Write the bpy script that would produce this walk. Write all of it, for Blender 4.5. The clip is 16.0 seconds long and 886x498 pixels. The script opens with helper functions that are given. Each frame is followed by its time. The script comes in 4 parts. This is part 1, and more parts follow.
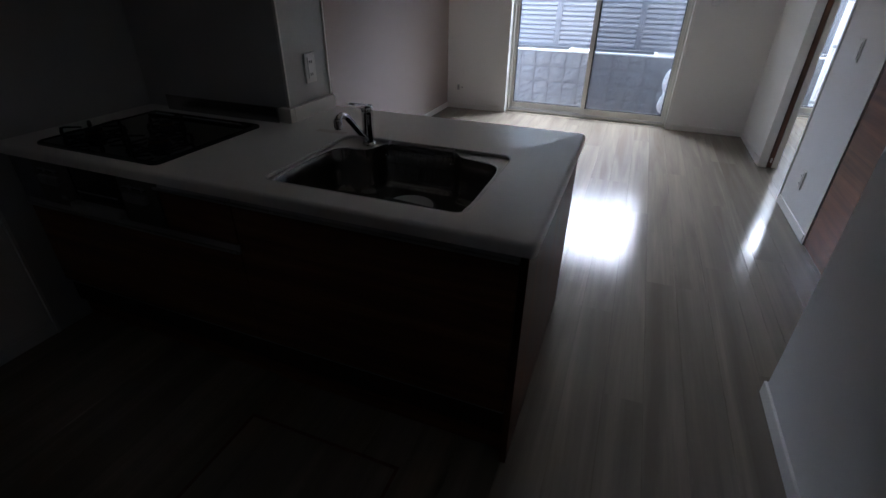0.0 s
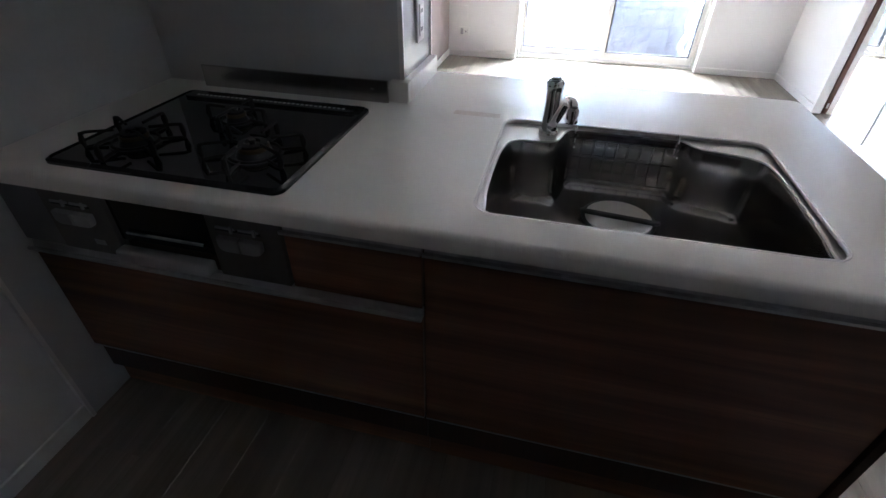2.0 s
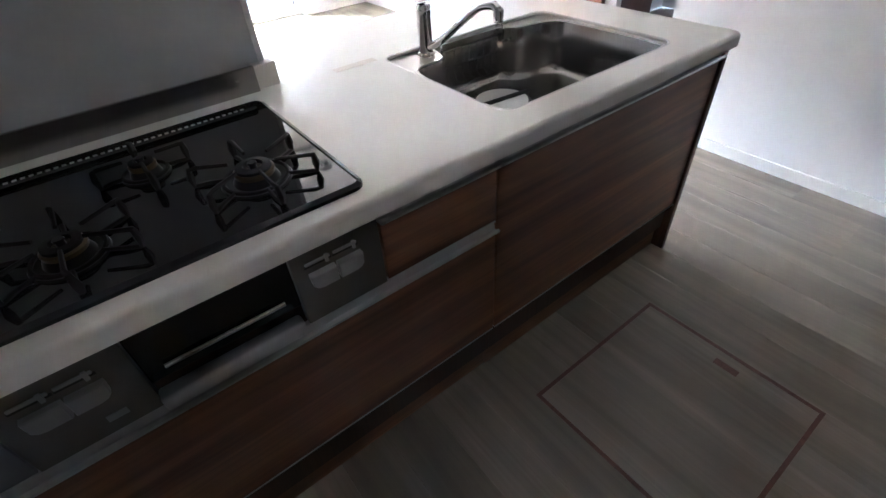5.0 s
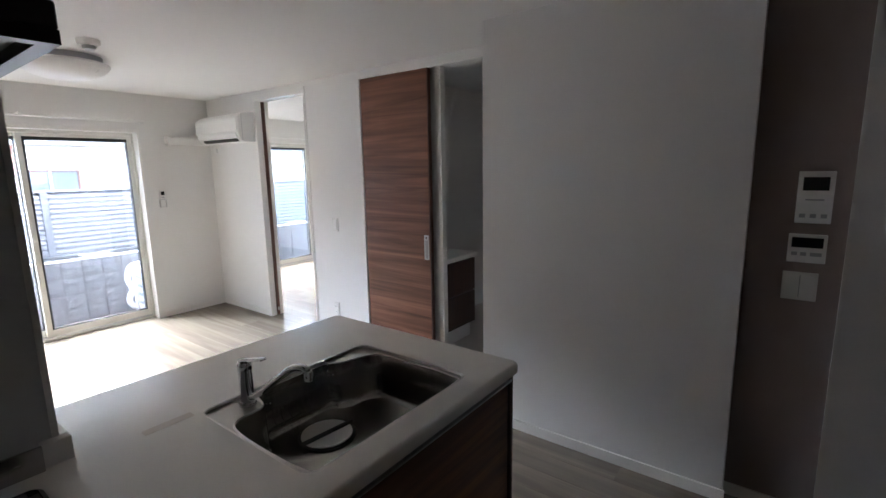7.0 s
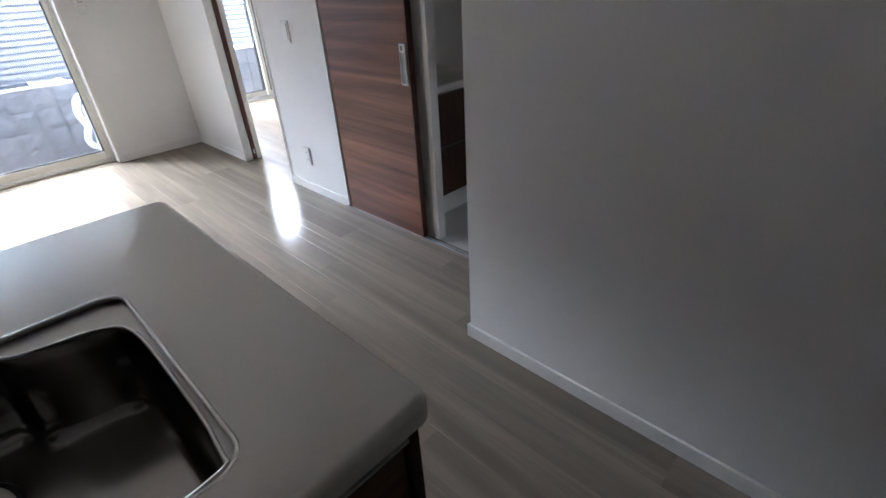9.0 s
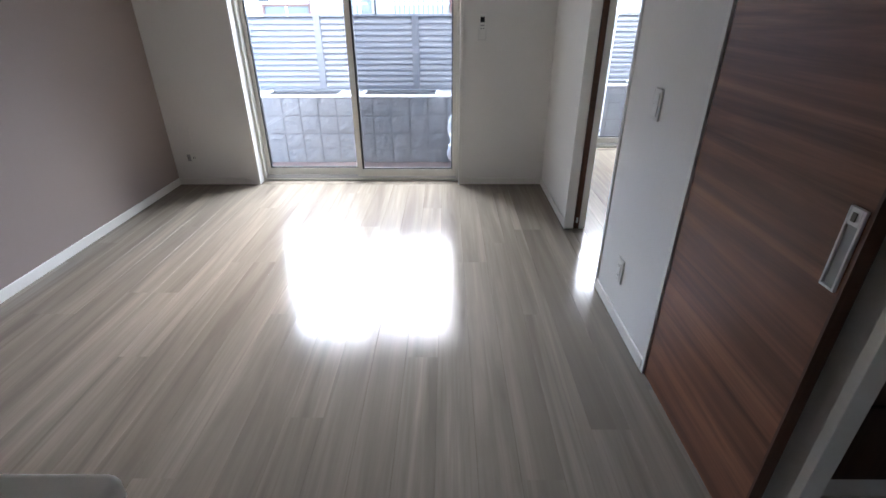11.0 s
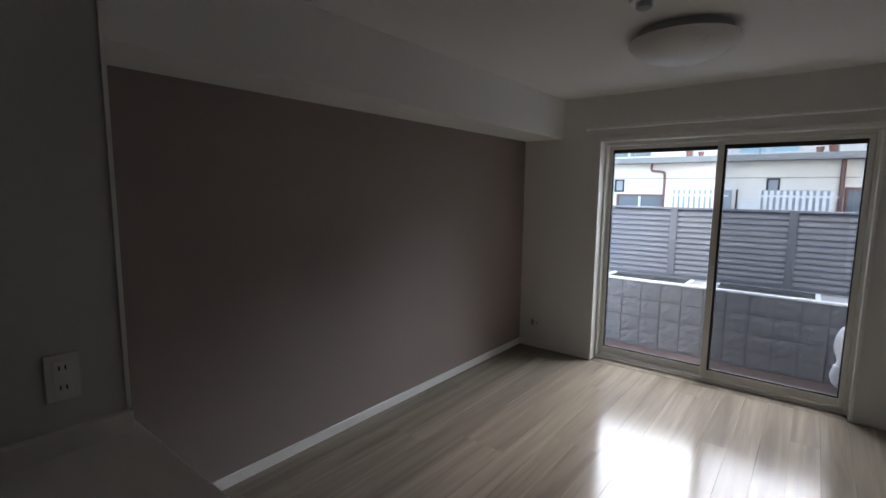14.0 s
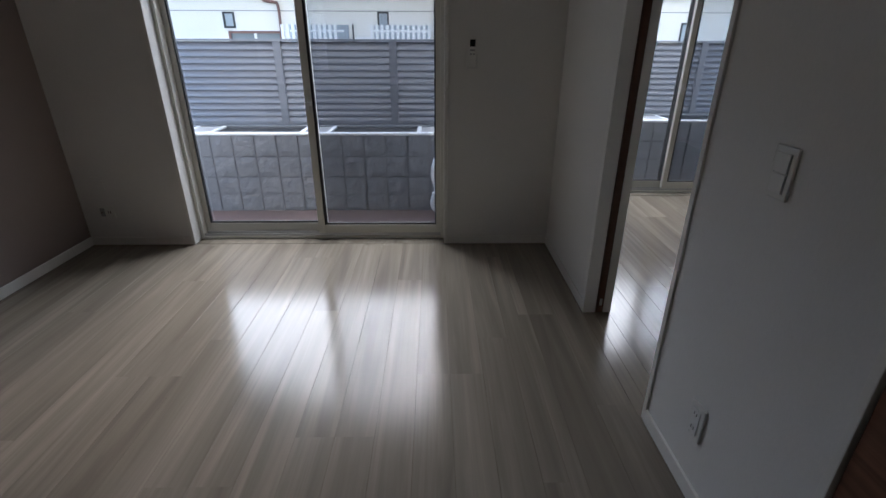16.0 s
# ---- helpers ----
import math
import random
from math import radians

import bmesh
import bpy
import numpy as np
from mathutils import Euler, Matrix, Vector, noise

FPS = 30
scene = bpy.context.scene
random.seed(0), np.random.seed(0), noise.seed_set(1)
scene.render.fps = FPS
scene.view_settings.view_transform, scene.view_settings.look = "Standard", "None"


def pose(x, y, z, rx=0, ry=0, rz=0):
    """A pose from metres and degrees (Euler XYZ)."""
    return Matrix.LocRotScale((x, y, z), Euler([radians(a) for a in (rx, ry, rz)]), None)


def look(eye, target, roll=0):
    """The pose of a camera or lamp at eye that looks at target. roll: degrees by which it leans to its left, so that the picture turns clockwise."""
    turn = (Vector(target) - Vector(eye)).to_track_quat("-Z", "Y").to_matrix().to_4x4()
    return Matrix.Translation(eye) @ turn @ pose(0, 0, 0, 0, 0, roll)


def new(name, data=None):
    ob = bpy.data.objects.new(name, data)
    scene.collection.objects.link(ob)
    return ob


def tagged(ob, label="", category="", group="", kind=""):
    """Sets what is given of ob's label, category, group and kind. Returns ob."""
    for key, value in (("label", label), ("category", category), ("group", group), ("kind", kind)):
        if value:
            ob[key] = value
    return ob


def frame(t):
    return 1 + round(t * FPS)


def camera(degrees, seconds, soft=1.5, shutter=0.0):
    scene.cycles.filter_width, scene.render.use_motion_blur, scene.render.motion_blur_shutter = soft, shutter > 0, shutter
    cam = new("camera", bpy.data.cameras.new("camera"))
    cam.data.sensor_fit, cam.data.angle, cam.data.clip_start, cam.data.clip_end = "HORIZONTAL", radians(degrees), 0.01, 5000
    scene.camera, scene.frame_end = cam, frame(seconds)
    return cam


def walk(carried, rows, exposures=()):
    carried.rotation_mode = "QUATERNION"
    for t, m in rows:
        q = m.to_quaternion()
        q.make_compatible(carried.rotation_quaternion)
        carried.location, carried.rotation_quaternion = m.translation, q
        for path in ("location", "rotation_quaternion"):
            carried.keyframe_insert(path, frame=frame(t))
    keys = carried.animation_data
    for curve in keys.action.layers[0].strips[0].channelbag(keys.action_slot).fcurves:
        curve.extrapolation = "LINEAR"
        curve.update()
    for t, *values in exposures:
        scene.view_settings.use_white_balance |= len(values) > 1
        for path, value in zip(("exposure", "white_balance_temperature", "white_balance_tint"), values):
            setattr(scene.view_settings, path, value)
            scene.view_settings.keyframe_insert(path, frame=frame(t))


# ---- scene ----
cam = camera(86.9, 16.0)
PATH = [
    (0, (0.893, 1.291, 1.399), (0.274, 2.91, 0.4), 0.8),
    (0.5, (0.774, 1.334, 1.402), (0.124, 2.936, 0.395), 2.0),
    (1, (0.568, 1.452, 1.375), (-0.066, 3.017, 0.303), 2.1),
    (1.5, (0.298, 1.577, 1.365), (-0.309, 3.112, 0.235), 1.6),
    (2, (-0.01, 1.588, 1.338), (-0.379, 3.158, 0.156), 0.9),
    (2.5, (-0.32, 1.639, 1.314), (-0.547, 3.207, 0.092), 0.0),
    (3, (-0.625, 1.743, 1.312), (-0.603, 3.263, 0.012), 0.1),
    (3.5, (-0.853, 1.737, 1.303), (-0.468, 3.192, -0.015), -3.2),
    (5.8, (-0.835, 1.6, 1.354), (0.265, 2.761, 0.153), 0.6),
    (6, (-0.821, 1.591, 1.4), (0.377, 2.808, 0.36), 0.2),
    (6.5, (-0.815, 1.563, 1.551), (0.568, 2.938, 1.109), -0.2),
    (7, (-0.744, 1.504, 1.571), (0.829, 2.69, 1.23), -1.0),
    (7.5, (-0.552, 1.505, 1.522), (1.071, 2.543, 0.983), -2.0),
    (8, (-0.237, 1.645, 1.47), (1.369, 2.581, 0.733), -0.9),
    (8.2, (-0.099, 1.694, 1.428), (1.476, 2.645, 0.644), -1.6),
    (10.3, (1.095, 2.519, 1.298), (1.441, 4.009, 0.009), -0.7),
    (10.5, (1.129, 2.612, 1.322), (1.407, 4.107, 0.023), 0.6),
    (11, (1.206, 2.873, 1.425), (1.191, 4.653, 0.514), -0.2),
    (11.5, (1.243, 2.978, 1.521), (1.152, 4.937, 1.128), 2.0),
    (12, (1.279, 3.019, 1.5), (1.116, 5.005, 1.327), 0.4),
    (12.5, (1.284, 3.033, 1.531), (0.961, 4.999, 1.351), 0.1),
    (13, (1.247, 2.997, 1.585), (0.219, 4.702, 1.398), -1.2),
    (13.5, (1.17, 2.828, 1.598), (-0.303, 4.167, 1.4), -0.8),
    (14, (1.019, 2.841, 1.537), (-0.215, 4.396, 1.29), 0.7),
    (14.5, (1.192, 2.965, 1.479), (0.433, 4.795, 1.206), 0.0),
    (15, (1.193, 3.055, 1.425), (0.805, 4.974, 1.015), -0.1),
    (15.5, (1.217, 3.353, 1.339), (1.055, 5.233, 0.677), -1.1),
    (16, (1.248, 3.785, 1.354), (1.283, 5.615, 0.548), 0.2),
]
EXPOSURES = [(0.0, 3.9, 5750, 10), (1.0, 4.95, 5750, 10), (2.0, 6.45, 5650, 10), (3.5, 8.05, 5500, 10), (6.0, 7.2, 6050, 10), (6.5, 6.25, 6100, 10), (7.0, 5.5, 6150, 10), (7.5, 5.1, 6150, 10), (8.2, 5.45, 6000, 10), (10.3, 4.88, 5950, 10), (11.0, 4.43, 6000, 10), (11.5, 3.83, 6100, 10), (12.5, 3.23, 6400, 10), (13.5, 2.88, 6400, 10), (14.5, 3.13, 6300, 10), (16.0, 2.6, 6150, 10)]
walk(cam, [(t, look(eye, target, roll)) for t, eye, target, roll in PATH], EXPOSURES)
scene.cycles.max_bounces, scene.cycles.diffuse_bounces = 14, 10


# ---- world and light ----
world = bpy.data.worlds.new("overcast_sky")
scene.world = world
world.use_nodes = True
wn = world.node_tree.nodes
sky = wn.new("ShaderNodeTexSky")
sky.sky_type = "NISHITA"
sky.sun_disc = False
sky.sun_elevation = radians(42)
sky.sun_rotation = radians(5)
sky.air_density, sky.dust_density, sky.ozone_density = 1.0, 1.6, 1.5
world.node_tree.links.new(sky.outputs[0], wn["Background"].inputs[0])
wn["Background"].inputs[1].default_value = 0.15
sun = new("sun", bpy.data.lights.new("sun", "SUN"))
sun.data.energy, sun.data.angle, sun.data.color = 1.5, radians(70), (0.93, 0.965, 1.0)
sun.matrix_world = look((1.47, 18.0, 9.0), (0.6, 8.0, 0))


# ---- materials ----
def principled(name, colour, rough=0.5, metal=0.0, spec=0.5, coat=0.0):
    m = bpy.data.materials.new(name)
    m.use_nodes = True
    b = m.node_tree.nodes["Principled BSDF"]
    b.inputs["Base Color"].default_value = (*colour, 1)
    b.inputs["Roughness"].default_value = rough
    b.inputs["Metallic"].default_value = metal
    b.inputs["Specular IOR Level"].default_value = spec
    b.inputs["Coat Weight"].default_value = coat
    return m


def mixed(t, fac, a, b):
    n = t.nodes.new("ShaderNodeMix")
    n.data_type = "RGBA"
    t.links.new(fac, n.inputs[0])
    for v, i in ((a, 6), (b, 7)):
        if isinstance(v, tuple):
            n.inputs[i].default_value = (*v, 1)
        else:
            t.links.new(v, n.inputs[i])
    return n.outputs[2]


def ramped(t, value, lo, hi):
    n = t.nodes.new("ShaderNodeMapRange")
    n.inputs["From Min"].default_value, n.inputs["From Max"].default_value = lo, hi
    t.links.new(value, n.inputs["Value"])
    return n.outputs[0]


def grain(t, scale, stretch=(1, 1, 1), detail=4.0, rough=0.55, offset=None, distort=0.0):
    c = t.nodes.new("ShaderNodeTexCoord")
    m = t.nodes.new("ShaderNodeMapping")
    m.inputs["Scale"].default_value = stretch
    t.links.new(c.outputs["Object"], m.inputs["Vector"])
    vec = m.outputs[0]
    if offset is not None:
        a = t.nodes.new("ShaderNodeVectorMath")
        t.links.new(vec, a.inputs[0])
        t.links.new(offset, a.inputs[1])
        vec = a.outputs[0]
    n = t.nodes.new("ShaderNodeTexNoise")
    n.inputs["Scale"].default_value, n.inputs["Detail"].default_value, n.inputs["Roughness"].default_value = scale, detail, rough
    n.inputs["Distortion"].default_value = distort
    t.links.new(vec, n.inputs["Vector"])
    return n.outputs[0]


def bumped(m, height, strength, distance=0.002):
    t = m.node_tree
    b = t.nodes.new("ShaderNodeBump")
    b.inputs["Strength"].default_value, b.inputs["Distance"].default_value = strength, distance
    t.links.new(height, b.inputs["Height"])
    t.links.new(b.outputs[0], t.nodes["Principled BSDF"].inputs["Normal"])


def surface(name, colour, dark, rough=0.5, metal=0.0, big=1.5, small=60.0, stretch=(1, 1, 1), bump=0.1, spread=0.08, spec=0.5, distance=0.002):
    """Two-scale variation in colour and roughness, with fine relief."""
    m = principled(name, colour, rough, metal, spec)
    t = m.node_tree
    bsdf = t.nodes["Principled BSDF"]
    g, f = grain(t, big, stretch), grain(t, small, stretch)
    c = mixed(t, ramped(t, g, 0.35, 0.7), dark, colour)
    c2 = mixed(t, ramped(t, f, 0.2, 0.8), tuple(v * 0.94 for v in colour), tuple(min(1, v * 1.04) for v in colour))
    mul = t.nodes.new("ShaderNodeMix")
    mul.data_type, mul.inputs[0].default_value = "RGBA", 0.5
    t.links.new(c, mul.inputs[6]), t.links.new(c2, mul.inputs[7])
    t.links.new(mul.outputs[2], bsdf.inputs["Base Color"])
    r = t.nodes.new("ShaderNodeMapRange")
    r.inputs["To Min"].default_value, r.inputs["To Max"].default_value = max(0.02, rough - spread), min(1, rough + spread)
    t.links.new(g, r.inputs["Value"])
    t.links.new(r.outputs[0], bsdf.inputs["Roughness"])
    if bump:
        bumped(m, f, bump, distance)
    return m


def wood(name, light, dark, rough, axis, fine=1.0, bump=0.04, per_piece=False, spec=0.5, vein=0.30, reach=1.0):
    """Wood with its grain along one axis."""
    m = principled(name, light, rough, spec=spec)
    t = m.node_tree
    bsdf = t.nodes["Principled BSDF"]
    s = [1.0, 1.0, 1.0]
    s["xyz".index(axis)] = 0.05
    offset = None
    if per_piece:
        info = t.nodes.new("ShaderNodeObjectInfo")
        k = t.nodes.new("ShaderNodeVectorMath")
        k.operation = "SCALE"
        k.inputs["Scale"].default_value = 37.0
        cx = t.nodes.new("ShaderNodeCombineXYZ")
        for i in range(3):
            t.links.new(info.outputs["Random"], cx.inputs[i])
        t.links.new(cx.outputs[0], k.inputs[0])
        offset = k.outputs[0]
    broad = grain(t, 9.0 * fine, tuple(s), 5, 0.6, offset, 0.7)
    s2 = list(s)
    s2["xyz".index(axis)] = 0.02
    streak = grain(t, 70.0 * fine, tuple(s2), 3, 0.6, offset)
    c = mixed(t, ramped(t, broad, 0.34, 0.68), dark, light)
    c = mixed(t, ramped(t, streak, 0.46, 0.74 if reach == 1.0 else 0.46 + 0.28 / reach), c, tuple((a + b) * vein for a, b in zip(light, dark)))
    if per_piece:
        hue = t.nodes.new("ShaderNodeHueSaturation")
        v = t.nodes.new("ShaderNodeMapRange")
        v.inputs["To Min"].default_value, v.inputs["To Max"].default_value = 0.955, 1.035
        t.links.new(info.outputs["Random"], v.inputs["Value"])
        t.links.new(v.outputs[0], hue.inputs["Value"])
        t.links.new(c, hue.inputs["Color"])
        c = hue.outputs[0]
    t.links.new(c, bsdf.inputs["Base Color"])
    r = t.nodes.new("ShaderNodeMapRange")
    r.inputs["To Min"].default_value, r.inputs["To Max"].default_value = rough * 0.8, rough * 1.3
    t.links.new(broad, r.inputs["Value"])
    t.links.new(r.outputs[0], bsdf.inputs["Roughness"])
    if bump:
        bumped(m, streak, bump, 0.001)
    return m


def glass_material(name, tint=(1, 1, 1)):
    m = bpy.data.materials.new(name)
    m.use_nodes = True
    t = m.node_tree
    t.nodes.remove(t.nodes["Principled BSDF"])
    a, b, f, x = (t.nodes.new("ShaderNode" + k) for k in ("BsdfTransparent", "BsdfGlossy", "Fresnel", "MixShader"))
    a.inputs[0].default_value = (*tint, 1)
    b.inputs["Roughness"].default_value = 0.02
    f.inputs[0].default_value = 1.45
    t.links.new(f.outputs[0], x.inputs[0]), t.links.new(a.outputs[0], x.inputs[1]), t.links.new(b.outputs[0], x.inputs[2])
    t.links.new(x.outputs[0], t.nodes["Material Output"].inputs[0])
    return m


M_WALL = surface("white_wallpaper", (0.78, 0.772, 0.755), (0.74, 0.732, 0.715), 0.75, big=0.8, small=220, stretch=(1, 1, 0.35), bump=0.5, distance=0.001)
M_CEIL = surface("white_ceiling_paper", (0.80, 0.793, 0.775), (0.77, 0.763, 0.745), 0.85, big=0.8, small=200, bump=0.3, distance=0.001)
M_TAUPE = surface("taupe_wallpaper", (0.30, 0.245, 0.228), (0.277, 0.226, 0.21), 0.8, big=0.9, small=240, bump=0.4, distance=0.001)
M_TRIM = surface("white_trim_vinyl", (0.80, 0.79, 0.76), (0.76, 0.75, 0.72), 0.4, big=3, small=90, bump=0.03)
M_PLANK = wood("pale_oak_flooring", (0.302, 0.261, 0.212), (0.173, 0.147, 0.118), 0.145, "y", 0.9, 0.04, True, 0.28, 0.40, 0.6)
M_SILL = wood("oak_faced_board", (0.302, 0.261, 0.212), (0.173, 0.147, 0.118), 0.15, "y", 0.9, 0.04, False, 0.28, 0.40, 0.6)
M_SUB = principled("dark_floor_joint", (0.13, 0.105, 0.08), 0.9)
M_VINYL = surface("grey_vinyl_floor", (0.55, 0.54, 0.52), (0.5, 0.49, 0.47), 0.45, big=3, small=50)
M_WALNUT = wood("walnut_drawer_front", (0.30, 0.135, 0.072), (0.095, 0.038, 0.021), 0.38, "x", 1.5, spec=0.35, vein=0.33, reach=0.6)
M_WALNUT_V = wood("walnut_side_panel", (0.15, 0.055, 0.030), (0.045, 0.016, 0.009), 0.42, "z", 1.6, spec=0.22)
M_DOORWOOD = wood("walnut_door_veneer", (0.305, 0.138, 0.083), (0.095, 0.040, 0.025), 0.38, "y", 1.5, spec=0.3, vein=0.33, reach=0.55)
M_DOOREDGE = wood("dark_walnut_edge", (0.13, 0.05, 0.03), (0.08, 0.03, 0.018), 0.4, "z", 1)
M_DARKDOOR = wood("dark_walnut_door", (0.07, 0.032, 0.02), (0.045, 0.02, 0.013), 0.45, "z", 1)
M_COUNTER = surface("white_stone_worktop", (0.83, 0.81, 0.775), (0.79, 0.77, 0.735), 0.33, big=2.5, small=180, bump=0.02, spread=0.015, spec=0.75)
M_PANEL = surface("grey_white_kitchen_panel", (0.62, 0.63, 0.62), (0.59, 0.60, 0.59), 0.22, big=1.2, small=60, bump=0.015, spread=0.02)
M_STEEL = surface("brushed_stainless_steel", (0.66, 0.65, 0.64), (0.6, 0.59, 0.58), 0.34, 1.0, big=4, small=160, stretch=(0.1, 1, 1), bump=0.03)
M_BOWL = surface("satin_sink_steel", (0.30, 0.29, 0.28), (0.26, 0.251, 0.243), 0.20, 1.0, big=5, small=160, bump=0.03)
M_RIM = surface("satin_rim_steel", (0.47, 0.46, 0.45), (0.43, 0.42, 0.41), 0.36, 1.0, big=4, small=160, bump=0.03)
M_GUARD = surface("dull_stainless_guard", (0.40, 0.385, 0.37), (0.36, 0.347, 0.333), 0.27, 1.0, big=4, small=160, stretch=(0.1, 1, 1), bump=0.03)
M_CHROME = principled("polished_chrome", (0.75, 0.75, 0.76), 0.07, 1.0)
M_ALU = surface("anodised_aluminium", (0.55, 0.55, 0.56), (0.5, 0.5, 0.51), 0.33, 1.0, big=6, small=120, stretch=(0.05, 1, 1), bump=0.02)
M_HOB = surface("dark_grey_enamel_plate", (0.020, 0.021, 0.026), (0.017, 0.018, 0.022), 0.04, big=3, small=300, bump=0.0, spread=0.012, spec=0.85)
M_HOBTRIM = principled("dark_metal_edge", (0.045, 0.045, 0.05), 0.2, 0.5)
M_IRON = surface("black_cast_iron", (0.013, 0.0125, 0.012), (0.017, 0.014, 0.012), 0.6, big=20, small=200, bump=0.2, spec=0.22)
M_BURNER = surface("burner_aluminium", (0.026, 0.025, 0.025), (0.018, 0.017, 0.017), 0.35, 0.7, big=20, small=200)
M_BRASS = surface("heat_stained_brass_ring", (0.11, 0.082, 0.05), (0.06, 0.045, 0.03), 0.35, 0.9, big=40, small=200)
M_CTRL = surface("grey_metallic_control_panel", (0.145, 0.136, 0.128), (0.125, 0.117, 0.110), 0.36, 0.4, big=4, small=200)
M_FILLER = surface("blue_grey_filler", (0.17, 0.178, 0.188), (0.155, 0.162, 0.171), 0.4, big=4, small=120, bump=0.02)
M_KNOB = surface("grey_painted_knob", (0.36, 0.362, 0.37), (0.32, 0.322, 0.33), 0.32, 0.3, big=6, small=200)
M_SILVER = surface("silver_painted_plastic", (0.66, 0.665, 0.67), (0.61, 0.615, 0.62), 0.32, 0.3, big=6, small=200)
M_BLACK = surface("black_glass", (0.008, 0.008, 0.009), (0.01, 0.01, 0.01), 0.08, big=4, small=100, bump=0.0, spread=0.03)
M_RUBBER = surface("black_gasket", (0.02, 0.02, 0.021), (0.025, 0.025, 0.026), 0.6, big=10, small=200)
M_HOOD = surface("black_enamel_hood", (0.022, 0.022, 0.025), (0.018, 0.018, 0.02), 0.32, big=3, small=120, bump=0.02)
M_FILTER = surface("grey_filter_panel", (0.16, 0.155, 0.15), (0.14, 0.135, 0.13), 0.4, 0.4, big=5, small=100)
M_WHITE = surface("white_plastic", (0.80, 0.80, 0.78), (0.77, 0.77, 0.75), 0.35, big=5, small=150, bump=0.01)
M_IVORY = surface("ivory_switch_plastic", (0.76, 0.76, 0.73), (0.74, 0.74, 0.71), 0.3, big=5, small=150, bump=0.01)
M_GREYPL = principled("grey_plastic", (0.35, 0.36, 0.37), 0.4)
M_HOLDER = surface("pale_grey_holder_plastic", (0.70, 0.70, 0.685), (0.67, 0.67, 0.655), 0.4, big=6, small=150, bump=0.01)
M_LCD = principled("dark_display", (0.012, 0.014, 0.016), 0.12)
M_LAMP = surface("milky_lamp_shade", (0.84, 0.83, 0.82), (0.82, 0.81, 0.8), 0.3, big=5, small=100, bump=0.0)
M_SASH = surface("cream_window_frame", (0.72, 0.71, 0.66), (0.69, 0.68, 0.63), 0.35, big=4, small=120, bump=0.02)
M_SASHOUT = surface("dark_bronze_frame", (0.035, 0.035, 0.038), (0.03, 0.03, 0.033), 0.35, 0.4, big=4, small=120)
M_GLASS = glass_material("window_glass")
M_NET = glass_material("insect_screen_net", (0.73, 0.74, 0.755))
M_NET.node_tree.nodes["Fresnel"].inputs[0].default_value = 1.05
M_BLOCK = surface("grey_split_block", (0.175, 0.178, 0.185), (0.13, 0.133, 0.14), 0.9, big=5, small=45, bump=0.8, distance=0.008)
M_MORTAR = surface("dark_mortar", (0.145, 0.148, 0.152), (0.12, 0.122, 0.126), 0.95, big=5, small=60, bump=0.4)
M_CAP = surface("pale_concrete_cap", (0.66, 0.66, 0.64), (0.56, 0.56, 0.54), 0.85, big=3, small=60, bump=0.3)
M_SOIL = surface("dark_planter_soil", (0.02, 0.02, 0.02), (0.03, 0.028, 0.025), 0.95, big=8, small=80, bump=0.8, distance=0.01)
M_PORCH = surface("red_brown_porch_tile", (0.13, 0.085, 0.073), (0.105, 0.07, 0.06), 0.7, big=3, small=60, bump=0.3)
M_GROUND = surface("grey_gravel_ground", (0.28, 0.27, 0.25), (0.2, 0.19, 0.18), 0.95, big=2, small=40, bump=0.8, distance=0.01)
M_FENCE = surface("silver_grey_fence_aluminium", (0.165, 0.17, 0.187), (0.15, 0.155, 0.17), 0.42, 0.2, big=2, small=120, bump=0.02)
M_STUCCO = surface("cream_stucco", (0.80, 0.755, 0.68), (0.72, 0.675, 0.60), 0.9, big=1.2, small=60, bump=0.4, distance=0.004)
M_SLAB = surface("weathered_concrete_canopy", (0.32, 0.315, 0.30), (0.2, 0.195, 0.19), 0.9, big=3, small=50, bump=0.4, distance=0.004)
M_RUST = surface("red_brown_painted_pipe", (0.20, 0.10, 0.08), (0.15, 0.075, 0.06), 0.6, big=6, small=90)
M_TERRA = surface("terracotta", (0.30, 0.145, 0.10), (0.23, 0.11, 0.075), 0.8, big=8, small=80)
M_DARKGLASS = surface("dark_house_glass", (0.17, 0.20, 0.225), (0.13, 0.155, 0.175), 0.1, big=3, small=40, bump=0.0)
M_FROST = surface("frosted_house_glass", (0.36, 0.40, 0.43), (0.30, 0.34, 0.37), 0.2, big=6, small=60, bump=0.0)
M_BLUE = surface("pale_blue_curtain", (0.42, 0.60, 0.66), (0.37, 0.54, 0.6), 0.8, big=6, small=60)
M_PLATE = surface("satin_drain_cover", (0.74, 0.74, 0.72), (0.69, 0.69, 0.67), 0.35, 0.1, big=8, small=150)


# ---- geometry helpers ----
def box(bm, x0, x1, y0, y1, z0, z1, bevel=0.0, seg=2):
    vs = [bm.verts.new((x, y, z)) for x in (x0, x1) for y in (y0, y1) for z in (z0, z1)]
    fs = [bm.faces.new([vs[i] for i in q]) for q in ((0, 1, 3, 2), (4, 6, 7, 5), (0, 4, 5, 1), (2, 3, 7, 6), (0, 2, 6, 4), (1, 5, 7, 3))]
    if bevel:
        es = list({e for f in fs for e in f.edges})
        bmesh.ops.bevel(bm, geom=es, offset=bevel, segments=seg, profile=0.5, affect="EDGES")
    return bm


def boxes(*rows, bevel=0.0, seg=2):
    bm = bmesh.new()
    for r in rows:
        box(bm, *r, bevel=bevel, seg=seg)
    return bm


